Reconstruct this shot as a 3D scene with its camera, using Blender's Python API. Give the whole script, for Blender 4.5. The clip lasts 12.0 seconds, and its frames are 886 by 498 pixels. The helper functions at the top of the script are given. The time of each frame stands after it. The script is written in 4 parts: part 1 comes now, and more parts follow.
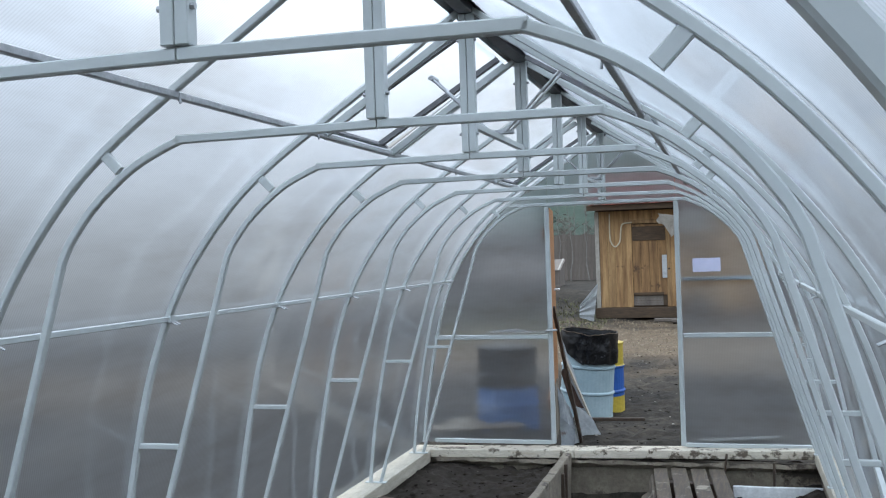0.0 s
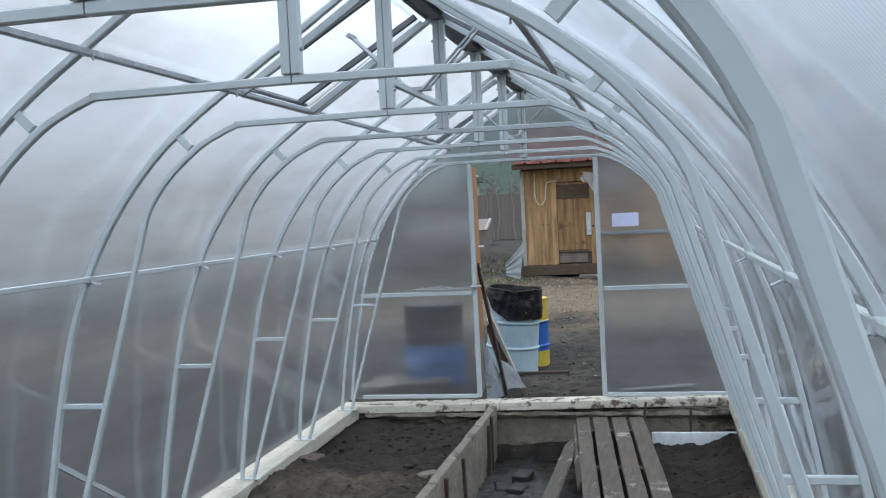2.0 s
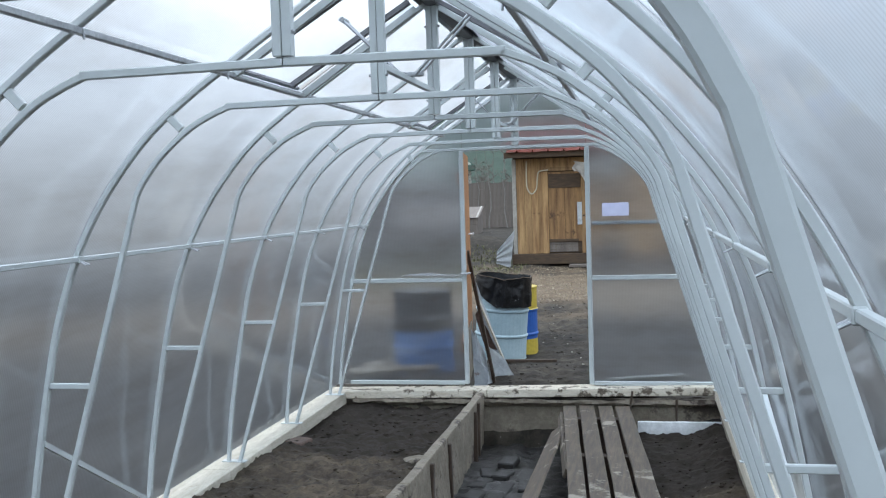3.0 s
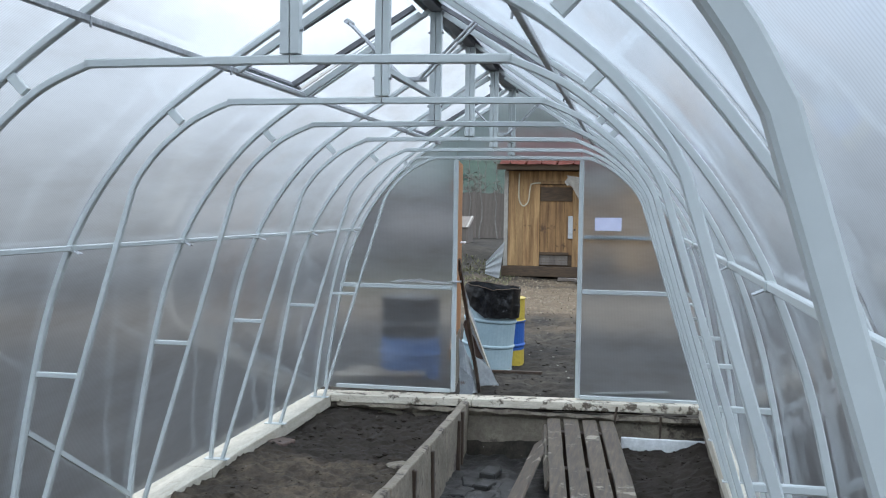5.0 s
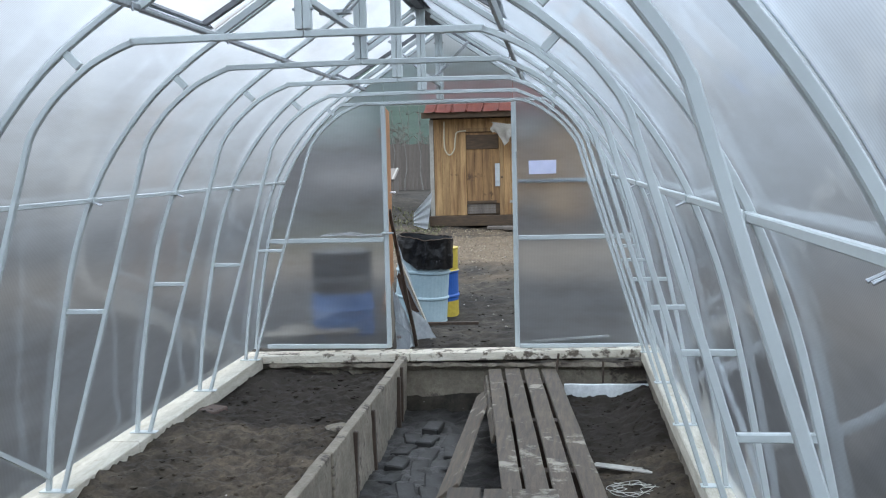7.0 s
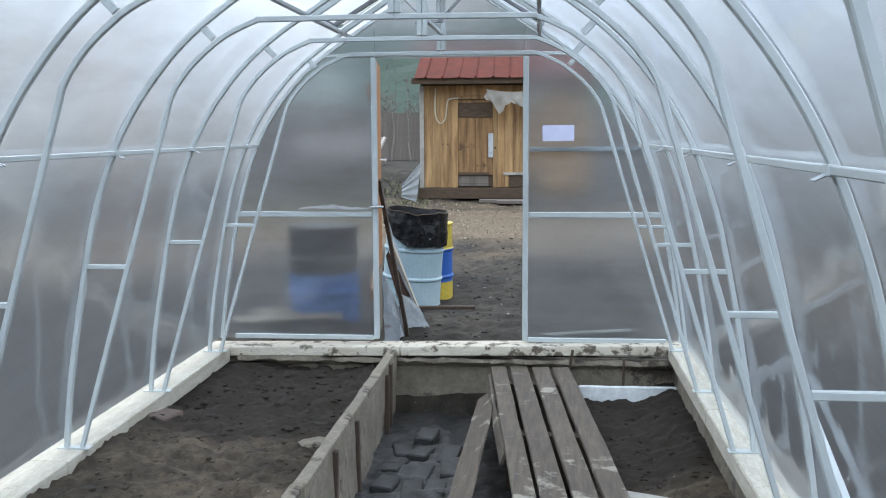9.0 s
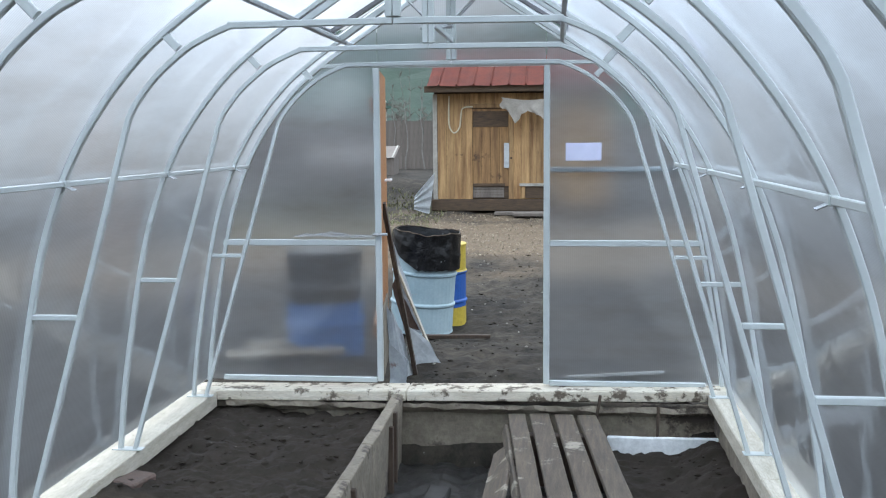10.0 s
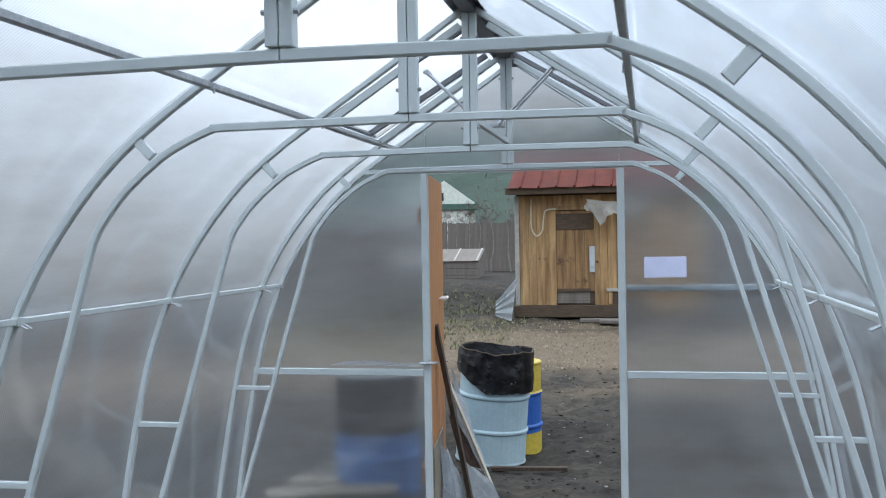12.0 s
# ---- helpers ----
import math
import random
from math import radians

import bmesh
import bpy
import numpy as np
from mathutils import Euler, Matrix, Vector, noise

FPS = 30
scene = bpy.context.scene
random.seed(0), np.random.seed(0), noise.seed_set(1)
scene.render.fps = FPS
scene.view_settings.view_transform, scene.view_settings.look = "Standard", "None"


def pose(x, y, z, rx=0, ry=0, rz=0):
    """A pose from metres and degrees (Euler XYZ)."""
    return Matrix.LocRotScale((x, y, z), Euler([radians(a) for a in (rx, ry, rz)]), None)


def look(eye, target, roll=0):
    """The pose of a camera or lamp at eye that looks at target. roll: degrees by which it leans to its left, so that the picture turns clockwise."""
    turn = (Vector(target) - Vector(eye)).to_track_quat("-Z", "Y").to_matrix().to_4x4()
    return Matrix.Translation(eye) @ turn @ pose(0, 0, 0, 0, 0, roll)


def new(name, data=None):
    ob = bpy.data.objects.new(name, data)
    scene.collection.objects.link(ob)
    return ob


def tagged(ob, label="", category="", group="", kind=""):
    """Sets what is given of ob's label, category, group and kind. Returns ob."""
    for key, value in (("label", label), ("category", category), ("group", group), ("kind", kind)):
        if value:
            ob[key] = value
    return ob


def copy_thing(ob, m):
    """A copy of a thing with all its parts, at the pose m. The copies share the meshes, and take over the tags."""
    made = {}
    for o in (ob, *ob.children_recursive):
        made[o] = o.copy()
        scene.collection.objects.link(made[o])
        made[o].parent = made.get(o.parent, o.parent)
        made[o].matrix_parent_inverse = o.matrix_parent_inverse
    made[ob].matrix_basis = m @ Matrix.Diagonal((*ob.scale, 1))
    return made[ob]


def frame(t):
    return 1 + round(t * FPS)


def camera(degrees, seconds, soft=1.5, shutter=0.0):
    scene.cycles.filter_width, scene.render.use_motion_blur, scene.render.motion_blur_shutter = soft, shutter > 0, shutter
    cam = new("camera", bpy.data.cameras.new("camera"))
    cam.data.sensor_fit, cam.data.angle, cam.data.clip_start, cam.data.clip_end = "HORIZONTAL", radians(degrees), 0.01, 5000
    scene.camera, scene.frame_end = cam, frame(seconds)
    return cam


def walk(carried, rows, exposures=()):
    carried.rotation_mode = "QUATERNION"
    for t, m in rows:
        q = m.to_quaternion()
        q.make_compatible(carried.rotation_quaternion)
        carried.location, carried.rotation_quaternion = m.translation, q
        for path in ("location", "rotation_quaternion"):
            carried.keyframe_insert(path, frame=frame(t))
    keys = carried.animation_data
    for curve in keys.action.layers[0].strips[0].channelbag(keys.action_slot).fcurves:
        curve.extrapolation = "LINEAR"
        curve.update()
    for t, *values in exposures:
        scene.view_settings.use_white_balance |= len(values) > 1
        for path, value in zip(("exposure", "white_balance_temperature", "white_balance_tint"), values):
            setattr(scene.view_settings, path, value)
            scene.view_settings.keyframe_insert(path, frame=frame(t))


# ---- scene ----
cam = camera(48.0, 12.0, soft=1.1)
PATH = [
    (0, (0.88, -7.763, 1.529), (0.333, -5.839, 1.539), -1.9),
    (0.5, (0.906, -7.776, 1.507), (0.331, -5.861, 1.471), -2.0),
    (1, (0.921, -7.796, 1.502), (0.443, -5.854, 1.458), -2.1),
    (1.5, (0.927, -7.828, 1.498), (0.496, -5.875, 1.462), -2.7),
    (2, (0.929, -7.824, 1.503), (0.518, -5.868, 1.43), -2.8),
    (2.5, (0.935, -7.832, 1.494), (0.528, -5.875, 1.416), -2.6),
    (3, (0.938, -7.832, 1.497), (0.544, -5.874, 1.398), -1.8),
    (4.8, (0.928, -7.885, 1.485), (0.541, -5.924, 1.416), 0.8),
    (5, (0.912, -7.837, 1.487), (0.541, -5.874, 1.405), 0.9),
    (5.5, (0.868, -7.703, 1.484), (0.551, -5.737, 1.305), -0.1),
    (6, (0.869, -7.624, 1.485), (0.614, -5.649, 1.3), -0.8),
    (6.5, (0.86, -7.657, 1.475), (0.624, -5.68, 1.282), -1.4),
    (8.3, (0.713, -6.944, 1.391), (0.536, -4.955, 1.281), -1.3),
    (8.5, (0.724, -6.877, 1.44), (0.514, -4.896, 1.268), -2.7),
    (9, (0.616, -6.519, 1.394), (0.423, -4.542, 1.16), -0.3),
    (9.5, (0.5, -6.208, 1.506), (0.504, -4.223, 1.26), 0.4),
    (10, (0.573, -5.806, 1.467), (0.349, -3.831, 1.245), -0.5),
    (10.5, (0.632, -5.516, 1.504), (0.303, -3.556, 1.287), 1.6),
    (11, (0.611, -5.201, 1.535), (0.43, -3.212, 1.42), 1.9),
    (11.5, (0.626, -5.027, 1.531), (0.328, -3.052, 1.439), -1.2),
    (12, (0.656, -4.999, 1.538), (0.251, -3.04, 1.518), -1.0),
]
walk(cam, [(t, look(eye, target, roll)) for t, eye, target, roll in PATH],
     [(0.0, -0.42), (0.5, -0.54), (1.0, -0.52), (2.0, -0.44), (3.0, -0.28), (5.0, -0.28), (6.5, -0.20), (8.5, -0.13), (10.0, -0.04), (11.0, -0.12), (12.0, -0.32)])

# ---- world and light ----
world = bpy.data.worlds.new("overcast_sky")
scene.world = world
world.use_nodes = True
wn, wl = world.node_tree.nodes, world.node_tree.links
wn.clear()
sky = wn.new("ShaderNodeTexSky")
sky.sky_type = "NISHITA"
sky.sun_disc = False
sky.sun_elevation, sky.sun_rotation = radians(40), radians(335)
sky.air_density, sky.dust_density, sky.ozone_density = 1.0, 6.0, 1.0
cloud = wn.new("ShaderNodeMix")
cloud.data_type = "RGBA"
cloud.inputs["Factor"].default_value = 0.93
# an overcast sky grows brighter towards the zenith
coord, split = wn.new("ShaderNodeTexCoord"), wn.new("ShaderNodeSeparateXYZ")
wl.new(coord.outputs["Generated"], split.inputs[0])
rise = wn.new("ShaderNodeMapRange")
rise.interpolation_type = "SMOOTHSTEP"
rise.inputs["From Min"].default_value, rise.inputs["From Max"].default_value = -0.02, 0.8
rise.inputs["To Min"].default_value, rise.inputs["To Max"].default_value = 0.0, 1.0
wl.new(split.outputs["Z"], rise.inputs["Value"])
cover_col = wn.new("ShaderNodeMix")
cover_col.data_type = "RGBA"
cover_col.inputs["A"].default_value = (2.2, 2.4, 2.6, 1)
cover_col.inputs["B"].default_value = (15.2, 17.4, 20.3, 1)
wl.new(rise.outputs[0], cover_col.inputs["Factor"])
wl.new(cover_col.outputs["Result"], cloud.inputs["B"])
wl.new(sky.outputs[0], cloud.inputs["A"])
bg = wn.new("ShaderNodeBackground")
bg.inputs["Strength"].default_value = 0.2
wout = wn.new("ShaderNodeOutputWorld")
wl.new(cloud.outputs["Result"], bg.inputs["Color"])
wl.new(bg.outputs[0], wout.inputs["Surface"])
sun = bpy.data.lights.new("sun", "SUN")
sun.energy, sun.angle, sun.color = 0.4, radians(45), (0.97, 0.99, 1.0)
sun_ob = new("sun", sun)
sun_ob.matrix_world = look((-3.2, 7.0, 6.5), (0, 0, 0))

# ---- materials ----


def material(name):
    m = bpy.data.materials.new(name)
    m.use_nodes = True
    nt = m.node_tree
    nt.nodes.clear()
    out = nt.nodes.new("ShaderNodeOutputMaterial")
    return m, nt, out


def node(nt, kind, **inputs):
    n = nt.nodes.new(kind)
    for key, value in inputs.items():
        n.inputs[key.replace("_", " ")].default_value = value
    return n


def noise_tex(nt, scale, detail=4.0, rough=0.55, stretch=None, object_space=True):
    tc = nt.nodes.new("ShaderNodeTexCoord")
    src = tc.outputs["Object"]
    if not object_space:
        geo = nt.nodes.new("ShaderNodeNewGeometry")
        src = geo.outputs["Position"]
    if stretch:
        mp = nt.nodes.new("ShaderNodeMapping")
        mp.inputs["Scale"].default_value = stretch
        nt.links.new(src, mp.inputs["Vector"])
        src = mp.outputs[0]
    n = node(nt, "ShaderNodeTexNoise", Scale=scale, Detail=detail, Roughness=rough)
    nt.links.new(src, n.inputs["Vector"])
    return n.outputs["Fac"]


def ramp(nt, fac, stops):
    r = nt.nodes.new("ShaderNodeValToRGB")
    el = r.color_ramp.elements
    while len(el) < len(stops):
        el.new(0.5)
    for e, (at, col) in zip(el, stops):
        e.position, e.color = at, (*col, 1) if len(col) == 3 else col
    nt.links.new(fac, r.inputs["Fac"])
    return r.outputs["Color"]


def mixed(nt, a, b, fac, mode="MIX"):
    m = nt.nodes.new("ShaderNodeMix")
    m.data_type, m.blend_type = "RGBA", mode
    for key, v in (("A", a), ("B", b), ("Factor", fac)):
        if isinstance(v, (int, float)):
            m.inputs[key].default_value = v
        elif isinstance(v, tuple):
            m.inputs[key].default_value = (*v, 1)
        else:
            nt.links.new(v, m.inputs[key])
    return m.outputs["Result"]


def surface(name, dark, light, scale=8.0, fine=60.0, rough=(0.6, 0.85), bump=0.3, bump_dist=0.004, stretch=None,
            spots=None, spot_scale=3.0, spot_at=0.62, metallic=0.0, vary=0.0, world_space=False, spec=0.5, grain=0.38):
    """A surface with two scales of colour, fine relief, and stains of their own shape."""
    m, nt, out = material(name)
    big = noise_tex(nt, scale, 5, 0.6, stretch, not world_space)
    small = noise_tex(nt, fine, 6, 0.65, stretch, not world_space)
    col = ramp(nt, big, [(0.3, dark), (0.7, light)])
    shade = ramp(nt, small, [(0.3, (1 - grain,) * 3), (0.7, (1.0,) * 3)])
    col = mixed(nt, col, shade, 0.75, "MULTIPLY")
    if spots:
        s = noise_tex(nt, spot_scale, 6, 0.7, None, not world_space)
        mask = ramp(nt, s, [(spot_at, (0, 0, 0)), (spot_at + 0.07, (1, 1, 1))])
        col = mixed(nt, col, spots, mask)
    if vary:
        info = nt.nodes.new("ShaderNodeObjectInfo")
        v = ramp(nt, info.outputs["Random"], [(0.0, (1 - vary,) * 3), (1.0, (1.0,) * 3)])
        col = mixed(nt, col, v, 1.0, "MULTIPLY")
    p = node(nt, "ShaderNodeBsdfPrincipled", Metallic=metallic)
    p.inputs["Specular IOR Level"].default_value = spec
    nt.links.new(col, p.inputs["Base Color"])
    rr = ramp(nt, big, [(0.3, (rough[0],) * 3), (0.7, (rough[1],) * 3)])
    nt.links.new(rr, p.inputs["Roughness"])
    b = node(nt, "ShaderNodeBump", Strength=bump, Distance=bump_dist)
    nt.links.new(small, b.inputs["Height"])
    nt.links.new(b.outputs[0], p.inputs["Normal"])
    nt.links.new(p.outputs[0], out.inputs["Surface"])
    return m


def polycarbonate(name, along, rib=0.90):
    """Hollow-ribbed translucent sheet: half of the light goes on softened, some scatters, and the skin is glossy."""
    m, nt, out = material(name)
    tc = nt.nodes.new("ShaderNodeTexCoord")
    w = node(nt, "ShaderNodeTexWave", Scale=28.0, Distortion=0.0)
    w.wave_type, w.bands_direction = "BANDS", along
    nt.links.new(tc.outputs["Object"], w.inputs["Vector"])
    haze = noise_tex(nt, 1.7, 4, 0.6)
    col = ramp(nt, haze, [(0.3, (0.76, 0.785, 0.82)), (0.7, (0.88, 0.905, 0.935))])
    ribs = ramp(nt, w.outputs["Fac"], [(0.0, (0.94,) * 3), (1.0, (1.0,) * 3)])
    col = mixed(nt, col, ribs, 1.0, "MULTIPLY")
    # brownish level bands tinted into the sheet for the blurred surroundings behind it
    view_bands = ramp(nt, noise_tex(nt, 2.4, 6, 0.6, (0.45, 0.3, 1.5)), [(0.33, (0.80, 0.775, 0.75)), (0.5, (0.98,) * 3), (0.68, (1.12,) * 3)])
    wavy = node(nt, "ShaderNodeBump", Strength=0.5, Distance=0.02)
    nt.links.new(noise_tex(nt, 3.2, 2, 0.4), wavy.inputs["Height"])
    bump = node(nt, "ShaderNodeBump", Strength=0.12, Distance=0.002)
    nt.links.new(haze, bump.inputs["Height"])
    scat = nt.nodes.new("ShaderNodeBsdfTranslucent")
    nt.links.new(col, scat.inputs["Color"])
    clear = node(nt, "ShaderNodeBsdfRefraction", Roughness=0.42, IOR=1.1)
    nt.links.new(mixed(nt, mixed(nt, (0.67, 0.71, 0.75), view_bands, 1.0, "MULTIPLY"), ramp(nt, w.outputs["Fac"], [(0.1, (rib,) * 3), (0.6, (1.0,) * 3)]), 1.0, "MULTIPLY"), clear.inputs["Color"])
    nt.links.new(bump.outputs[0], clear.inputs["Normal"])
    a = node(nt, "ShaderNodeMixShader", Fac=0.92)
    nt.links.new(scat.outputs[0], a.inputs[1])
    nt.links.new(clear.outputs[0], a.inputs[2])
    gloss = node(nt, "ShaderNodeBsdfGlossy", Roughness=0.08)
    gloss.inputs["Color"].default_value = (0.9, 0.92, 0.95, 1)
    nt.links.new(wavy.outputs[0], gloss.inputs["Normal"])
    lw = nt.nodes.new("ShaderNodeLayerWeight")
    lw.inputs["Blend"].default_value = 0.5
    power = nt.nodes.new("ShaderNodeMath")
    power.operation = "POWER"
    power.inputs[1].default_value = 4.0
    nt.links.new(lw.outputs["Facing"], power.inputs[0])
    part_of = nt.nodes.new("ShaderNodeMath")
    part_of.operation = "MULTIPLY_ADD"
    part_of.inputs[1].default_value, part_of.inputs[2].default_value = 0.55, 0.07
    nt.links.new(power.outputs[0], part_of.inputs[0])
    b = nt.nodes.new("ShaderNodeMixShader")
    nt.links.new(part_of.outputs[0], b.inputs["Fac"])
    nt.links.new(a.outputs[0], b.inputs[1])
    nt.links.new(gloss.outputs[0], b.inputs[2])
    nt.links.new(b.outputs[0], out.inputs["Surface"])
    return m


def outer_skin(name):
    """The weather side of a hollow sheet: clear, with a faint gloss."""
    m, nt, out = material(name)
    clear = nt.nodes.new("ShaderNodeBsdfTransparent")
    clear.inputs["Color"].default_value = (0.97, 0.98, 0.99, 1)
    gloss = node(nt, "ShaderNodeBsdfGlossy", Roughness=0.25)
    a = nt.nodes.new("ShaderNodeMixShader")
    speck = ramp(nt, noise_tex(nt, 3, 4), [(0.3, (0.03,) * 3), (0.7, (0.07,) * 3)])
    nt.links.new(speck, a.inputs["Fac"])
    nt.links.new(clear.outputs[0], a.inputs[1])
    nt.links.new(gloss.outputs[0], a.inputs[2])
    nt.links.new(a.outputs[0], out.inputs["Surface"])
    return m


def thin_paper(name):
    """Paper that lets a good part of the daylight through."""
    m, nt, out = material(name)
    col = ramp(nt, noise_tex(nt, 12, 4), [(0.3, (0.74, 0.75, 0.86)), (0.7, (0.80, 0.81, 0.92))])
    d, t = nt.nodes.new("ShaderNodeBsdfDiffuse"), nt.nodes.new("ShaderNodeBsdfTranslucent")
    nt.links.new(col, d.inputs["Color"])
    nt.links.new(col, t.inputs["Color"])
    a = node(nt, "ShaderNodeMixShader", Fac=0.5)
    nt.links.new(d.outputs[0], a.inputs[1])
    nt.links.new(t.outputs[0], a.inputs[2])
    nt.links.new(a.outputs[0], out.inputs["Surface"])
    return m


def map_range(nt, value, lo, hi):
    r = nt.nodes.new("ShaderNodeMapRange")
    r.inputs["From Min"].default_value, r.inputs["From Max"].default_value = lo, hi
    nt.links.new(value, r.inputs["Value"])
    return r.outputs[0]


def layered_soil(name, dark, light, wet=0.0, spots=(0.34, 0.31, 0.27), moist=None, straw=None):
    m, nt, out = material(name)
    big = noise_tex(nt, 1.3, 5, 0.6)
    mid = noise_tex(nt, 9.0, 8, 0.7)
    fine = noise_tex(nt, 70.0, 6, 0.7)
    col = ramp(nt, big, [(0.35, dark), (0.65, light)])
    col = mixed(nt, col, ramp(nt, mid, [(0.36, (0.3,) * 3), (0.64, (1.15,) * 3)]), 0.9, "MULTIPLY")
    col = mixed(nt, col, ramp(nt, fine, [(0.3, (0.5,) * 3), (0.75, (1.1,) * 3)]), 0.8, "MULTIPLY")
    if moist:
        geo = nt.nodes.new("ShaderNodeNewGeometry")
        sep = nt.nodes.new("ShaderNodeSeparateXYZ")
        nt.links.new(geo.outputs["Position"], sep.inputs[0])
        add = nt.nodes.new("ShaderNodeMath")
        add.operation = "MULTIPLY_ADD"
        add.inputs[1].default_value = 1.1
        nt.links.new(big, add.inputs[0])
        nt.links.new(sep.outputs["Y"], add.inputs[2])
        col = mixed(nt, col, moist, ramp(nt, map_range(nt, add.outputs[0], -1.85, -0.05), [(0.3, (0, 0, 0)), (0.40, (0.9, 0.9, 0.9))]))
    if straw:
        geo = nt.nodes.new("ShaderNodeNewGeometry")
        sep = nt.nodes.new("ShaderNodeSeparateXYZ")
        nt.links.new(geo.outputs["Position"], sep.inputs[0])
        add = nt.nodes.new("ShaderNodeMath")
        add.operation = "MULTIPLY_ADD"
        add.inputs[1].default_value = 9.0
        nt.links.new(noise_tex(nt, 0.8, 5, 0.65), add.inputs[0])
        nt.links.new(sep.outputs["Y"], add.inputs[2])
        tuft = ramp(nt, noise_tex(nt, 30.0, 6, 0.75), [(0.38, (0.45,) * 3), (0.62, (1.2,) * 3)])
        col = mixed(nt, col, mixed(nt, straw, tuft, 0.8, "MULTIPLY"),
                    ramp(nt, map_range(nt, add.outputs[0], 6.5, 21.5), [(0.22, (0, 0, 0)), (0.42, (0.9, 0.9, 0.9)), (0.62, (0.85, 0.85, 0.85)), (0.78, (0, 0, 0))]))
    v = nt.nodes.new("ShaderNodeTexVoronoi")
    v.inputs["Scale"].default_value = 13.0
    tc = nt.nodes.new("ShaderNodeTexCoord")
    nt.links.new(tc.outputs["Object"], v.inputs["Vector"])
    fleck = ramp(nt, v.outputs["Distance"], [(0.07, (1, 1, 1)), (0.10, (0, 0, 0))])
    few = ramp(nt, mid, [(0.55, (0, 0, 0)), (0.6, (1, 1, 1))])
    col = mixed(nt, col, spots, mixed(nt, fleck, few, 1.0, "MULTIPLY"))
    p = nt.nodes.new("ShaderNodeBsdfPrincipled")
    nt.links.new(col, p.inputs["Base Color"])
    r = ramp(nt, big, [(0.4, (0.95 - 0.7 * wet,) * 3), (0.6, (0.95 - 0.35 * wet,) * 3)])
    nt.links.new(r, p.inputs["Roughness"])
    p.inputs["Specular IOR Level"].default_value = 0.25 + 0.25 * wet
    b = node(nt, "ShaderNodeBump", Strength=0.8, Distance=0.015)
    nt.links.new(mixed(nt, mid, fine, 0.4), b.inputs["Height"])
    nt.links.new(b.outputs[0], p.inputs["Normal"])
    nt.links.new(p.outputs[0], out.inputs["Surface"])
    return m


M_FRAME = surface("grey_white_painted_steel", (0.42, 0.45, 0.445), (0.48, 0.51, 0.50), 2.0, 30, (0.3, 0.42), 0.02, 0.001, grain=0.08)
M_ZINC = surface("galvanised_steel", (0.42, 0.43, 0.44), (0.58, 0.59, 0.60), 14, 60, (0.35, 0.55), 0.1, 0.001, metallic=0.8)
M_RIDGE = surface("dull_zinc_ridge_strip", (0.12, 0.12, 0.125), (0.21, 0.21, 0.22), 4, 40, (0.5, 0.7), 0.1, 0.001, metallic=0.3)
M_SHEET = polycarbonate("ribbed_polycarbonate", "Y")
M_SKIN = outer_skin("polycarbonate_weather_side")
M_SHEET_END = polycarbonate("ribbed_polycarbonate_upright", "X", 0.955)
M_BEAM = surface("pale_raw_timber", (0.44, 0.39, 0.30), (0.64, 0.59, 0.49), 5, 30, (0.7, 0.9), 0.3, 0.002, (5, 1, 5),
                 spots=(0.24, 0.19, 0.14), spot_scale=11, spot_at=0.66, vary=0.12)
M_BEAM_END = surface("pale_raw_timber_muddy", (0.55, 0.47, 0.36), (0.76, 0.70, 0.58), 5, 30, (0.7, 0.9), 0.3, 0.002, (1, 5, 5),
                     spots=(0.11, 0.085, 0.06), spot_scale=9, spot_at=0.515, vary=0.1)
M_SOIL = layered_soil("dark_garden_soil", (0.038, 0.0285, 0.0195), (0.135, 0.102, 0.070), moist=(0.016, 0.0115, 0.008))
M_MUD = layered_soil("wet_dark_mud", (0.012, 0.0105, 0.009), (0.036, 0.031, 0.025), 0.6, (0.08, 0.07, 0.06))
M_YARD = layered_soil("yard_earth", (0.027, 0.023, 0.018), (0.072, 0.060, 0.045), 0.0, (0.36, 0.34, 0.31), straw=(0.165, 0.122, 0.080))
M_STRAW = surface("dry_straw", (0.30, 0.25, 0.18), (0.46, 0.39, 0.29), 4, 20, (0.85, 0.95), 0.2, 0.003)
M_CHIP = surface("pale_wood_chip", (0.24, 0.22, 0.19), (0.42, 0.40, 0.36), 9, 40, (0.8, 0.95), 0.2, 0.002)
M_CONC = surface("weathered_concrete", (0.145, 0.117, 0.083), (0.315, 0.268, 0.205), 5, 40, (0.8, 0.95), 0.6, 0.006,
                 spots=(0.06, 0.045, 0.034), spot_scale=4.5, spot_at=0.55, vary=0.2)
M_PLANK = surface("old_grey_brown_plank", (0.054, 0.040, 0.029), (0.16, 0.121, 0.086), 6, 50, (0.75, 0.95), 0.5, 0.003, (7, 0.7, 7),
                  spots=(0.30, 0.262, 0.21), spot_scale=3.4, spot_at=0.57, vary=0.35, world_space=True)
M_STAKE = surface("dark_wet_stake", (0.035, 0.022, 0.014), (0.09, 0.06, 0.04), 10, 60, (0.7, 0.9), 0.4, 0.003, (6, 6, 0.8))
M_WHITE = surface("whitewashed_board", (0.66, 0.67, 0.66), (0.80, 0.81, 0.80), 4, 30, (0.6, 0.85), 0.3, 0.003,
                  spots=(0.16, 0.14, 0.12), spot_scale=7, spot_at=0.64)
M_PAPER = surface("white_paint", (0.80, 0.80, 0.82), (0.86, 0.86, 0.88), 6, 30, (0.6, 0.7), 0.05, 0.001)
M_NOTICE = thin_paper("white_paper")
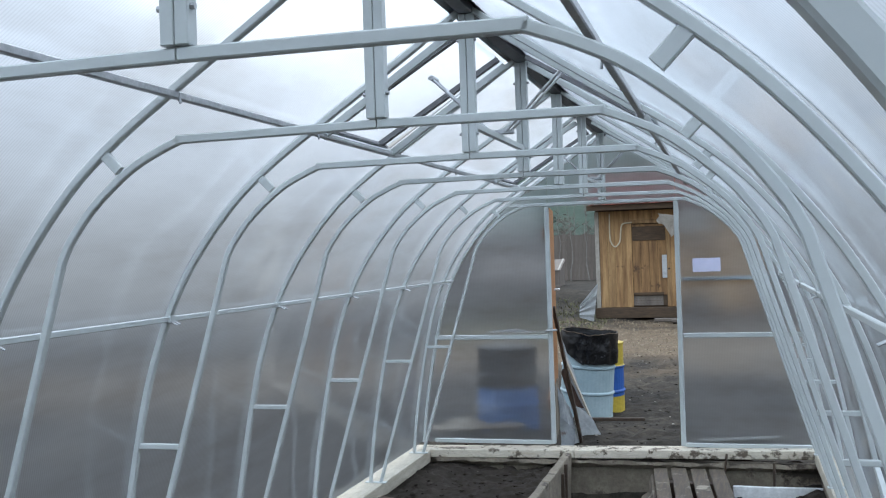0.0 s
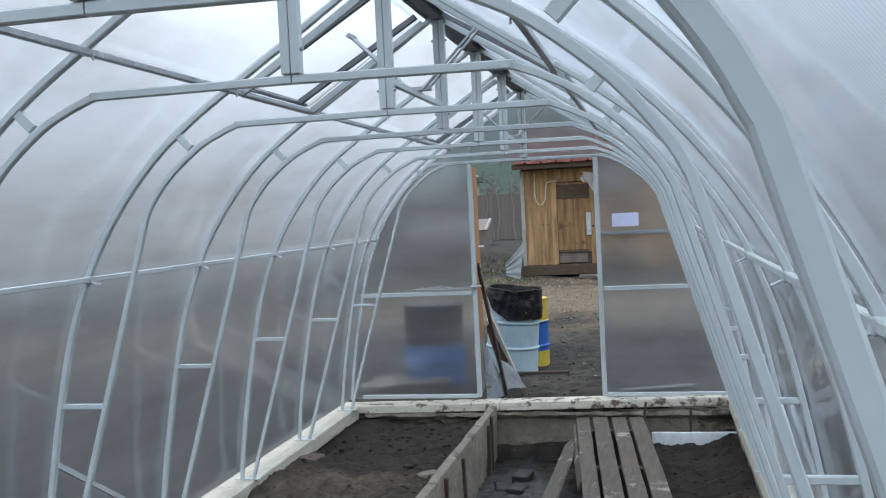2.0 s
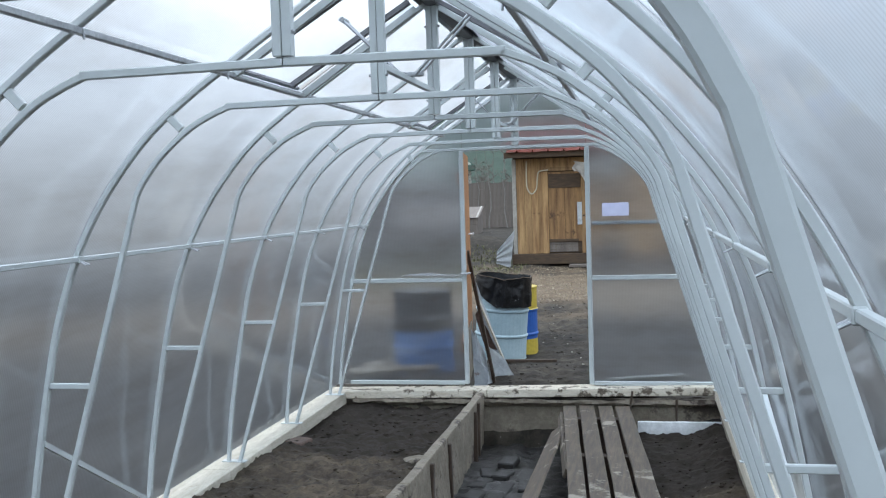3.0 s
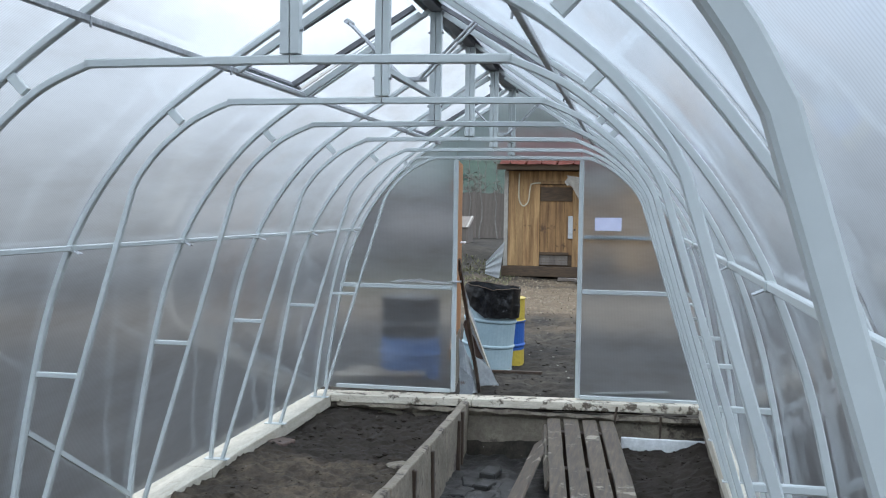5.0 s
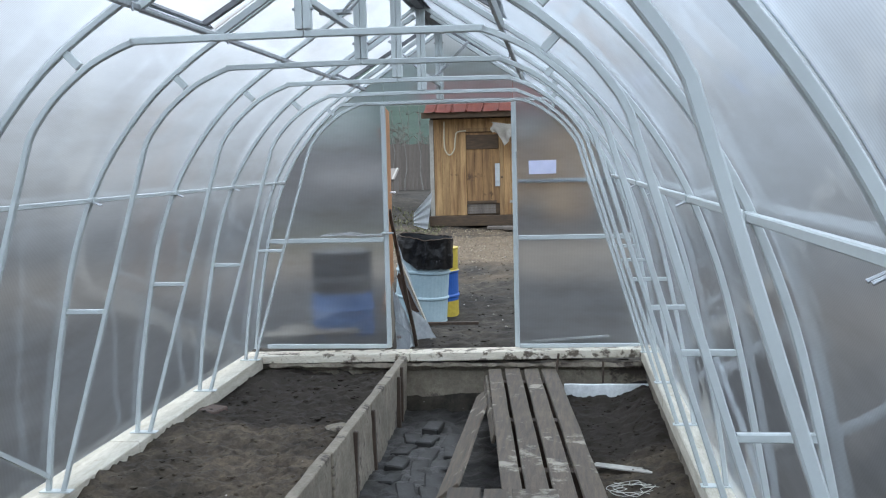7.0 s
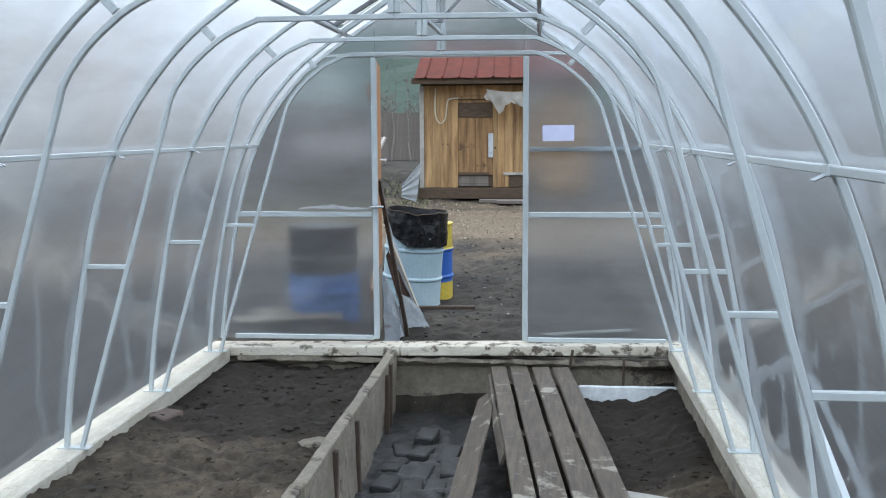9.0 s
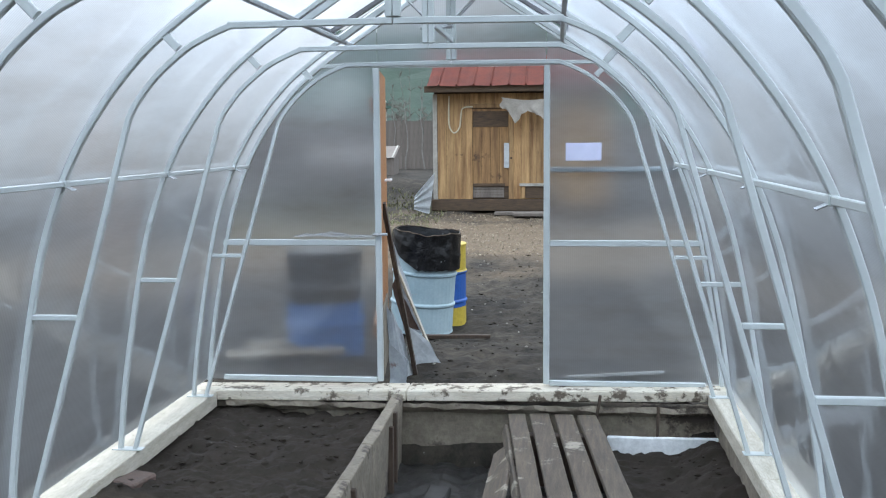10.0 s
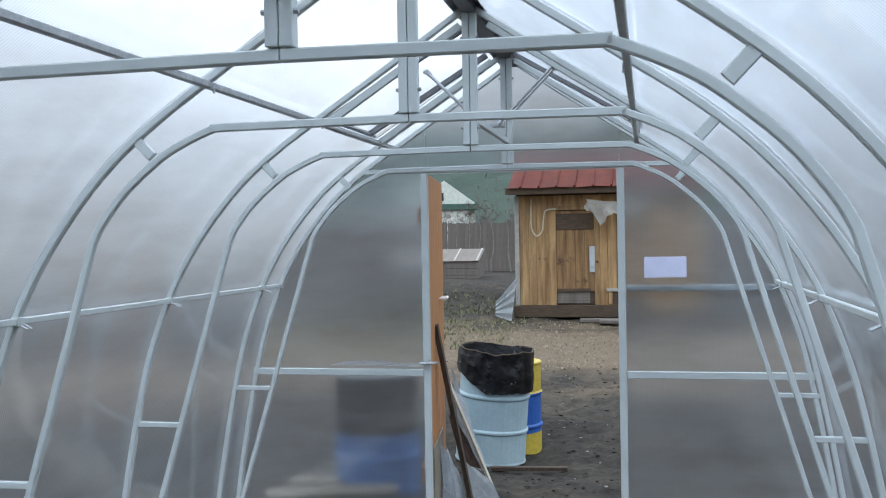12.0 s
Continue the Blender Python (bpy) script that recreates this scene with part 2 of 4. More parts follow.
# streaky near-white base colour paints the reflection along the clear sheet's warped edge
M_EDGE_GLARE = surface("glossy_sheet_edge", (0.62, 0.63, 0.64), (0.86, 0.87, 0.88), 20, 120, (0.08, 0.18), 0.3, 0.002, (40, 1, 1))
M_BRICK = surface("red_brick_muddy", (0.07, 0.047, 0.038), (0.135, 0.085, 0.067), 12, 60, (0.8, 0.95), 0.5, 0.004, vary=0.2)
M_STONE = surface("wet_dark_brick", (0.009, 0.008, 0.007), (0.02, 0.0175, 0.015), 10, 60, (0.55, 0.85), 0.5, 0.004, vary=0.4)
M_SHEDWOOD = surface("orange_pine_plank", (0.30, 0.155, 0.06), (0.80, 0.51, 0.235), 2.2, 22, (0.6, 0.8), 0.3, 0.003, (6, 6, 0.5),
                     spots=(0.14, 0.08, 0.038), spot_scale=2.4, spot_at=0.62, vary=0.42)
M_DOORPLANK = surface("brown_weathered_door_plank", (0.17, 0.085, 0.034), (0.46, 0.27, 0.115), 2.4, 22, (0.6, 0.85), 0.3, 0.003, (6, 6, 0.5),
                      spots=(0.10, 0.055, 0.028), spot_scale=2.6, spot_at=0.58, vary=0.35)
M_SHEDDARK = surface("dark_brown_timber", (0.05, 0.032, 0.02), (0.13, 0.085, 0.05), 6, 30, (0.7, 0.9), 0.3, 0.003, (1, 6, 6))
M_DOORWOOD = surface("orange_stained_door_wood", (0.36, 0.15, 0.05), (0.50, 0.23, 0.085), 4, 30, (0.4, 0.6), 0.2, 0.002, (7, 7, 0.6),
                     spots=(0.16, 0.07, 0.03), spot_scale=3, spot_at=0.66)
M_ROOFRED = surface("red_brown_metal_roof", (0.20, 0.045, 0.03), (0.32, 0.085, 0.055), 3, 30, (0.72, 0.9), 0.2, 0.002,
                    spots=(0.2, 0.05, 0.04), spot_scale=4)
M_GREYWOOD = surface("silver_grey_fence_wood", (0.16, 0.135, 0.115), (0.25, 0.215, 0.185), 2, 15, (0.8, 0.95), 0.3, 0.004, (5, 5, 0.4), vary=0.2)
M_BARREL_L = surface("faded_pale_blue_paint", (0.25, 0.35, 0.39), (0.38, 0.48, 0.51), 3, 40, (0.45, 0.7), 0.15, 0.002,
                     spots=(0.30, 0.30, 0.27), spot_scale=5, spot_at=0.64, grain=0.15)
M_BLUE = surface("strong_blue_paint", (0.012, 0.08, 0.33), (0.02, 0.11, 0.42), 3, 30, (0.4, 0.6), 0.1, 0.002, spots=(0.05, 0.07, 0.15), spot_scale=6, spot_at=0.68)
M_YELLOW = surface("yellow_paint", (0.40, 0.29, 0.03), (0.55, 0.41, 0.05), 3, 30, (0.4, 0.6), 0.1, 0.002, spots=(0.2, 0.14, 0.05), spot_scale=6, spot_at=0.66)
# the pale grey spots paint sky glints on the folds as well as peeled patches
M_BLACKFOIL = surface("black_plastic_sheet", (0.003, 0.003, 0.0035), (0.008, 0.008, 0.009), 5, 14, (0.12, 0.25), 0.6, 0.02,
                      spots=(0.40, 0.41, 0.43), spot_scale=13, spot_at=0.67, spec=0.4)
M_CLOTH = surface("off_white_cloth", (0.55, 0.52, 0.46), (0.74, 0.71, 0.65), 6, 50, (0.85, 0.95), 0.3, 0.003)
M_HOSE = surface("pale_hose", (0.52, 0.46, 0.33), (0.62, 0.56, 0.42), 6, 40, (0.5, 0.7), 0.1, 0.001)
M_SCRAP = surface("grey_scrap_sheet", (0.22, 0.24, 0.26), (0.42, 0.45, 0.47), 5, 30, (0.4, 0.7), 0.2, 0.003, spots=(0.14, 0.08, 0.06), spot_scale=5, spot_at=0.6)
M_STEELSHEET = surface("crumpled_light_sheet_metal", (0.45, 0.48, 0.50), (0.62, 0.65, 0.66), 5, 30, (0.4, 0.6), 0.2, 0.004)
M_HOUSE = surface("cream_white_house_wall", (0.74, 0.74, 0.66), (0.84, 0.83, 0.74), 0.5, 6, (0.7, 0.9), 0.1, 0.01)
M_HOUSEROOF = surface("green_metal_roof", (0.05, 0.12, 0.09), (0.08, 0.17, 0.13), 0.5, 6, (0.5, 0.7), 0.1, 0.01)
M_TAN = surface("weathered_tan_plank", (0.15, 0.125, 0.09), (0.24, 0.20, 0.15), 5, 30, (0.8, 0.95), 0.3, 0.003)
M_DARKBLUE = surface("dull_dark_blue_paint", (0.02, 0.10, 0.28), (0.05, 0.16, 0.38), 3, 30, (0.5, 0.7), 0.1, 0.002, spots=(0.04, 0.045, 0.06), spot_scale=4, spot_at=0.58)
M_LATH = surface("grey_split_lath", (0.33, 0.31, 0.27), (0.50, 0.47, 0.42), 8, 40, (0.8, 0.95), 0.3, 0.002)
M_GLASSDARK = surface("dark_window_pane", (0.03, 0.04, 0.05), (0.06, 0.07, 0.08), 1, 8, (0.1, 0.2), 0.0, 0.001)
M_BARK = surface("pale_birch_bark", (0.17, 0.155, 0.135), (0.32, 0.30, 0.27), 3, 14, (0.8, 0.95), 0.3, 0.004, (1, 1, 4), spots=(0.07, 0.06, 0.05), spot_scale=4)
M_TWIG = surface("brown_grey_twigs", (0.11, 0.09, 0.075), (0.22, 0.185, 0.155), 2, 10, (0.85, 0.95), 0.2, 0.004)
M_HILL = surface("far_conifer_wood", (0.020, 0.042, 0.028), (0.045, 0.075, 0.052), 0.15, 0.9, (0.9, 1.0), 0.5, 0.5)
M_GRASS = surface("dry_weeds", (0.13, 0.14, 0.06), (0.28, 0.26, 0.15), 4, 20, (0.85, 0.95), 0.2, 0.003)
M_BROWNFRAME = surface("brown_painted_batten", (0.10, 0.045, 0.025), (0.18, 0.08, 0.045), 6, 30, (0.5, 0.7), 0.2, 0.002)

# ---- building helpers ----


def empty(name, at=(0, 0, 0)):
    ob = new(name)
    ob.location = at
    ob.empty_display_size = 0.1
    return ob


def part(name, bm, mat, parent=None, label="", smooth=False):
    """Links a bmesh as one mesh object, under a thing where one is given."""
    bmesh.ops.recalc_face_normals(bm, faces=bm.faces)
    if all(len(e.link_faces) == 2 for e in bm.edges) and bm.calc_volume(signed=True) < 0:
        bmesh.ops.reverse_faces(bm, faces=bm.faces)
    me = bpy.data.meshes.new(name)
    bm.to_mesh(me)
    bm.free()
    me.materials.append(mat)
    if smooth:
        for f in me.polygons:
            f.use_smooth = True
        me.set_sharp_from_angle(angle=radians(50))
    ob = new(name, me)
    if parent:
        ob.parent = parent
    if label:
        ob["label"] = label
    return ob


def twin(ob, m, parent=None):
    """Another object on the same mesh."""
    o = new(ob.name.split(".")[0], ob.data)
    o.matrix_basis = m
    o.parent = parent or ob.parent
    return o


def box(bm, lo, hi, m=None, bevel=0.0):
    made = bmesh.ops.create_cube(bm, size=1)["verts"]
    for v in made:
        v.co = Vector([lo[i] if v.co[i] < 0 else hi[i] for i in range(3)])
        if m:
            v.co = m @ v.co
    if bevel:
        edges = list({e for v in made for e in v.link_edges})
        bmesh.ops.bevel(bm, geom=edges, offset=bevel, segments=1, affect="EDGES")
    return bm


def box_bm(lo, hi, m=None, bevel=0.0):
    return box(bmesh.new(), lo, hi, m, bevel)


def sweep_xz(points, width, depth, y=0.0, chamfer=0.003):
    """A flat tube that follows a line in the upright x-z plane: width across the line, depth along y."""
    bm = bmesh.new()
    w, d, c = width / 2, depth / 2, chamfer
    profile = [(-w + c, -d), (w - c, -d), (w, -d + c), (w, d - c), (w - c, d), (-w + c, d), (-w, d - c), (-w, -d + c)]
    pts = [Vector((x, z)) for x, z in points]
    rings = []
    for i, p in enumerate(pts):
        a = (pts[i] - pts[i - 1]).normalized() if i else None
        b = (pts[i + 1] - pts[i]).normalized() if i + 1 < len(pts) else None
        t = ((a or b) + (b or a)).normalized()
        n = Vector((-t.y, t.x))
        k = 1 / max(0.5, n.dot(Vector((-(a or b).y, (a or b).x))))
        rings.append([bm.verts.new((p.x + n.x * u * k, y + v, p.y + n.y * u * k)) for u, v in profile])
    for r, s in zip(rings, rings[1:]):
        for i in range(8):
            bm.faces.new((r[i], r[(i + 1) % 8], s[(i + 1) % 8], s[i]))
    bm.faces.new(rings[0])
    bm.faces.new(rings[-1])
    return bm


def bar(p, q, width, height, bevel=0.002, up=(0, 0, 1)):
    """A straight bar of rectangular section from p to q."""
    p, q = Vector(p), Vector(q)
    d = q - p
    x = d.normalized()
    side = Vector(up).cross(x)
    side = side.normalized() if side.length > 1e-4 else Vector((1, 0, 0))
    z = x.cross(side)
    m = Matrix((x, side, z)).transposed().to_4x4()
    m.translation = p
    return box_bm((0, -width / 2, -height / 2), (d.length, width / 2, height / 2), m, bevel)


def rod(p, q, r0, r1=None, sides=10, bm=None):
    bm = bm or bmesh.new()
    p, q = Vector(p), Vector(q)
    r1 = r0 if r1 is None else r1
    turn = (q - p).to_track_quat("Z", "Y")
    rings = []
    for c, r in ((p, r0), (q, r1)):
        rings.append([bm.verts.new(c + turn @ Vector((r * math.cos(a), r * math.sin(a), 0)))
                      for a in [2 * math.pi * i / sides for i in range(sides)]])
    for i in range(sides):
        bm.faces.new((rings[0][i], rings[0][(i + 1) % sides], rings[1][(i + 1) % sides], rings[1][i]))
    bm.faces.new(rings[0][::-1])
    bm.faces.new(rings[1])
    return bm


def spin(profile, sides=40):
    """A turned body from (radius, height) pairs."""
    bm = bmesh.new()
    rings = [[bm.verts.new((r * math.cos(2 * math.pi * i / sides), r * math.sin(2 * math.pi * i / sides), z)) for i in range(sides)]
             for r, z in profile]
    for a, b in zip(rings, rings[1:]):
        for i in range(sides):
            bm.faces.new((a[i], a[(i + 1) % sides], b[(i + 1) % sides], b[i]))
    bm.faces.new(rings[0][::-1])
    bm.faces.new(rings[-1])
    return bm


def smooth_line(ctrl, n):
    """A rounded line through control points."""
    pts = [Vector(c) for c in ctrl]
    pts = [2 * pts[0] - pts[1]] + pts + [2 * pts[-1] - pts[-2]]
    out = []
    for i in range(1, len(pts) - 2):
        a, b, c, d = pts[i - 1:i + 3]
        for k in range(n):
            t = k / n
            out.append(0.5 * ((2 * b) + (c - a) * t + (2 * a - 5 * b + 4 * c - d) * t * t + (3 * b - a - 3 * c + d) * t ** 3))
    return out + [pts[-2]]


def curve_tube(points, radius, sides=8):
    bm = bmesh.new()
    pts = [Vector(p) for p in points]
    rings = []
    for i, p in enumerate(pts):
        t = (pts[min(i + 1, len(pts) - 1)] - pts[max(i - 1, 0)]).normalized()
        q = t.to_track_quat("Z", "Y")
        rings.append([bm.verts.new(p + q @ Vector((radius * math.cos(a), radius * math.sin(a), 0)))
                      for a in [2 * math.pi * k / sides for k in range(sides)]])
    for r, s in zip(rings, rings[1:]):
        for k in range(sides):
            bm.faces.new((r[k], r[(k + 1) % sides], s[(k + 1) % sides], s[k]))
    return bm


def height_sheet(xs, ys, height):
    bm = bmesh.new()
    grid = [[bm.verts.new((x, y, height(x, y))) for x in xs] for y in ys]
    for a, b in zip(grid, grid[1:]):
        for i in range(len(xs) - 1):
            bm.faces.new((a[i], a[i + 1], b[i + 1], b[i]))
    return bm


def fbm(x, y, z=0.0, scale=1.0, octaves=4):
    return noise.fractal(Vector((x * scale, y * scale, z)), 1.0, 2.0, octaves)


def span(a, b, step):
    n = max(1, round((b - a) / step))
    return [a + (b - a) * i / n for i in range(n + 1)]

# ---- the greenhouse: length 8.5 m, base 3.1 m ----
BAYS = 8
FIRST = 0.262  # from the gable to the first double arch
LEN = BAYS + 2 * FIRST
OUTER = [(1.540, 0.0), (1.511, 0.25), (1.470, 0.5), (1.415, 0.79), (1.351, 1.06), (1.263, 1.30), (1.171, 1.475), (1.054, 1.639), (0.921, 1.785),
         (0.771, 1.907), (0.608, 2.018), (0.314, 2.212), (0.0, 2.425)]
INNER_LEG = [(1.459, 0.0), (0.991, 1.545)]
INNER_BEND = [(0.991, 1.545), (0.958, 1.603), (0.880, 1.697), (0.764, 1.793), (0.676, 1.841), (0.60, 1.872)]
TIE_Z = 1.880
outer_line = [(p.x, p.y) for p in smooth_line(OUTER, 4)]
inner_line = INNER_LEG[:1] + [(1.227, 0.765)] + [(p.x, p.y) for p in smooth_line(INNER_BEND, 4)] + [(0.592, 1.874)]


def mirror(points, side):
    return [(side * x, z) for x, z in points]


def offset_line(points, d):
    """The line moved outwards (away from the middle of the house) by d."""
    out = []
    for i, (x, z) in enumerate(points):
        a, b = points[max(i - 1, 0)], points[min(i + 1, len(points) - 1)]
        tx, tz = b[0] - a[0], b[1] - a[1]
        n = math.hypot(tx, tz)
        out.append((x + tz / n * d, z - tx / n * d))
    return out


def sill_left(y):
    return -0.035 + 0.003 * y


SILL_RIGHT = 0.018


def footed(points, z):
    """The line carried on straight down to the level z at its foot."""
    (x0, z0), (x1, z1) = points[0], points[1]
    return [(x0 + (x1 - x0) * (z - z0) / (z1 - z0), z)] + points[1:]


def arch_frame():
    thing = empty("arch_frame")
    for s in (-1, 1):
        foot_z = sill_left(-LEN) if s < 0 else SILL_RIGHT
        part("outer_arch", sweep_xz(mirror(footed(outer_line, foot_z), s), 0.022, 0.027), M_FRAME, thing)
        part("inner_arch", sweep_xz(mirror(footed(inner_line, foot_z), s), 0.021, 0.023), M_FRAME, thing)
        part("tie", sweep_xz([(s * 0.601, TIE_Z - 0.004), (s * 0.002, TIE_Z)], 0.024, 0.023), M_FRAME, thing)
        post = part("post", box_bm((min(s * 0.001, s * 0.027), -0.016, TIE_Z + 0.0145), (max(s * 0.001, s * 0.027), 0.016, 2.395), None, 0.002), M_FRAME, thing)
        for z in (1.96, 2.30):
            part("bolt", rod((s * 0.027, -0.004, z), (s * 0.036, -0.004, z), 0.006, sides=6), M_ZINC, post, "zinc bolt end")
        part("cross_brace", sweep_xz([(s * 1.408, 0.80), (s * 1.226, 0.80)], 0.022, 0.02), M_FRAME, thing)
        part("short_strut", sweep_xz([(s * 0.79, 1.798), (s * 0.842, 1.852)], 0.03, 0.02), M_FRAME, thing)
        joint = part("purlin_clip", box_bm((min(s * 1.238, s * 1.262), -0.019, 1.291), (max(s * 1.238, s * 1.262), 0.019, 1.320), None, 0.003), M_FRAME, thing)
        for dy in (-0.011, 0.011):
            part("bolt", rod((s * 1.241, dy, 1.297), (s * 1.211, dy, 1.283), 0.0035, sides=6), M_ZINC, joint, "zinc bolt end")
        part("upper_clip", rod((s * 0.598, 0.012, 2.01), (s * 0.594, 0.012, 1.98), 0.004, sides=6), M_ZINC, thing, "zinc bolt end")
    return tagged(thing, "grey-white painted steel double arch with tie bar on the sill", "arch frame", "greenhouse arches")


def foot_plate(s, y):
    z = (sill_left(y) if s < 0 else SILL_RIGHT) + 0.0005
    return box_bm((min(s * 1.43, s * 1.58), y - 0.025, z), (max(s * 1.43, s * 1.58), y + 0.025, z + 0.005))


first_arch = arch_frame()
first_arch.location.y = -FIRST
arches = [first_arch] + [copy_thing(first_arch, pose(0, -FIRST - k, 0)) for k in range(1, BAYS + 1)]
for k, arch in enumerate(arches):
    for s in (-1, 1):
        plate = part("foot_plate", foot_plate(s, -FIRST - k), M_FRAME, arch)
        plate.location.y = FIRST + k

for s in (-1, 1):
    low = part("side_purlin", bar((s * 1.253, -LEN, 1.306), (s * 1.253, 0.0, 1.306), 0.02, 0.022, 0.003), M_FRAME)
    tagged(low, "grey-white steel purlin bolted along the arches at shoulder height", "purlin", "purlins")
    high = part("roof_purlin", bar((s * 0.607, -LEN, 2.004), (s * 0.607, 0.0, 2.004), 0.022, 0.022, 0.003), M_ZINC)
    tagged(high, "dull grey steel purlin under the roof arches", "purlin", "purlins")
ridge = bmesh.new()
for s in (-1, 1):
    m = Matrix.Translation((0, 0, 2.448)) @ pose(0, 0, 0, 0, s * 33.5, 0)
    box(ridge, (min(0, s * 0.075), -LEN - 0.03, -0.003), (max(0, s * 0.075), 0.03, 0.003), m)
box(ridge, (-0.028, -LEN, 2.398), (0.028, 0.0, 2.436), None, 0.003)
tagged(part("ridge_beam", ridge, M_RIDGE), "dark zinc ridge strip along the top of the roof", "ridge beam", kind="structure")


VENTS = (-3.5 - FIRST, -0.5 - FIRST)


def shell_panel(s, y0, y1):
    """One bent sheet from the sill to the ridge, with an opening where a roof vent sits."""
    bm = bmesh.new()
    a, b = mirror(offset_line(outer_line, 0.0165), s), mirror(offset_line(outer_line, 0.0225), s)
    ys = sorted([y0, y1] + [v + d for v in VENTS for d in (-0.42, 0.42) if y0 < v + d < y1])
    va = [[bm.verts.new((x, y, z)) for x, z in a] for y in ys]
    vb = [[bm.verts.new((x, y, z)) for x, z in b] for y in ys]
    n, m = len(a) - 1, len(ys) - 1

    def there(j, i):
        if not (0 <= j < m and 0 <= i < n):
            return False
        mid = (ys[j] + ys[j + 1]) / 2
        hole = any(abs(mid - v) < 0.42 for v in VENTS) and 0.06 < abs(a[i][0] + a[i + 1][0]) / 2 < 0.61
        return not hole

    for j in range(m):
        for i in range(n):
            if not there(j, i):
                continue
            for v in (va, vb):
                bm.faces.new((v[j][i], v[j][i + 1], v[j + 1][i + 1], v[j + 1][i]))
            for (dj, di), (p, q) in (((-1, 0), ((j, i), (j, i + 1))), ((1, 0), ((j + 1, i), (j + 1, i + 1))),
                                     ((0, -1), ((j, i), (j + 1, i))), ((0, 1), ((j, i + 1), (j + 1, i + 1)))):
                if not there(j + dj, i + di):
                    bm.faces.new((va[p[0]][p[1]], va[q[0]][q[1]], vb[q[0]][q[1]], vb[p[0]][p[1]]))
    bmesh.ops.delete(bm, geom=[v for v in bm.verts if not v.link_faces], context="VERTS")
    return bm


def weather_side(ob, outward):
    """Gives the faces that look outwards the weather-side skin."""
    ob.data.materials.append(M_SKIN)
    for f in ob.data.polygons:
        f.material_index = 1 if f.normal.dot(Vector(outward)) > 0.05 else 0
    ob.visible_shadow = False
    return ob


for s, side in ((-1, "left"), (1, "right")):
    wall = tagged(empty("wall_" + side), "curved wall and roof of ribbed translucent polycarbonate sheets", "greenhouse wall", kind="structure")
    cuts = [0.016] + [-FIRST - k for k in range(2, BAYS, 2)] + [-LEN - 0.016]
    for y1, y0 in zip(cuts, cuts[1:]):
        o = part("panel", shell_panel(s, y0 + 0.002, y1 - 0.002), M_SHEET, wall, smooth=True)
        weather_side(o, (s, 0, 1))


def end_sheet(x0, x1, z0, y0, y1, shape=None):
    """A flat upright sheet under the arch line between x0 and x1, from z0 up to the arch or to a level."""
    bm = bmesh.new()
    line = offset_line(outer_line, 0.02)
    xs, zs = [p[0] for p in line][::-1], [p[1] for p in line][::-1]
    cols = sorted(set([x0, x1] + [x for x in (xs + [-v for v in xs]) if x0 < x < x1]))
    rings = []
    for y in (y0, y1):
        low = [bm.verts.new((x, y, z0)) for x in cols]
        top = [bm.verts.new((x, y, max(z0 + 0.002, shape if shape else float(np.interp(abs(x), xs, zs))))) for x in cols]
        rings.append((low, top))
    for low, top in rings:
        for i in range(len(cols) - 1):
            bm.faces.new((low[i], low[i + 1], top[i + 1], top[i]))
    (l0, t0), (l1, t1) = rings
    for i in range(len(cols) - 1):
        bm.faces.new((l0[i], l0[i + 1], l1[i + 1], l1[i]))
        bm.faces.new((t0[i], t0[i + 1], t1[i + 1], t1[i]))
    for i in (0, -1):
        bm.faces.new((l0[i], t0[i], t1[i], l1[i]))
    return bm


DOOR_L, DOOR_R, DOOR_H = -0.452, 0.505, 1.862


def end_wall(name, label, yy, out, with_rail):
    """Gable end: sheets on the outer side, door jambs and rails on the inner. out is +1 where outside lies ahead."""
    wall = tagged(empty(name), label, "end wall", kind="structure")
    ya, yb = sorted((yy + out * 0.018, yy + out * 0.024))
    for bm in (end_sheet(-1.59, DOOR_L - 0.016, 0.004, ya, yb), end_sheet(DOOR_R + 0.016, 1.59, 0.004, ya, yb),
               end_sheet(DOOR_L - 0.012, DOOR_R + 0.012, DOOR_H + 0.012, ya, yb)):
        weather_side(part("panel", bm, M_SHEET_END, wall), (0, out, 0))
    for x in (DOOR_L - 0.018, DOOR_R + 0.018):
        part("jamb", box_bm((x - 0.018, yy - 0.0145, 0.012), (x + 0.018, yy + 0.0145, 1.876), None, 0.003), M_FRAME, wall)
    for s in (-1, 1):
        part("outer_arch", sweep_xz(mirror(outer_line, s), 0.022, 0.027, yy), M_FRAME, wall)
    part("header", box_bm((-0.80, yy - 0.013, 1.878), (0.80, yy + 0.013, 1.902), None, 0.003), M_FRAME, wall)
    for x0, x1 in ((-1.255, DOOR_L - 0.037), (DOOR_R + 0.037, 1.255)):
        part("rail", box_bm((x0 - 0.17 * (x0 < -1), yy - 0.0125, 0.833), (x1 + 0.17 * (x1 > 1), yy + 0.0125, 0.868), None, 0.003), M_FRAME, wall)
        part("bottom_rail", box_bm((x0 - 0.19 * (x0 < -1), yy - 0.0135, 0.004), (x1 + 0.19 * (x1 > 1), yy + 0.0135, 0.034), None, 0.003), M_FRAME, wall)
    if with_rail:
        part("outer_rail", box_bm((DOOR_R + 0.037, yy + 0.0295, 1.262), (1.27, yy + 0.05, 1.292), None, 0.003), M_FRAME, wall)
    return wall


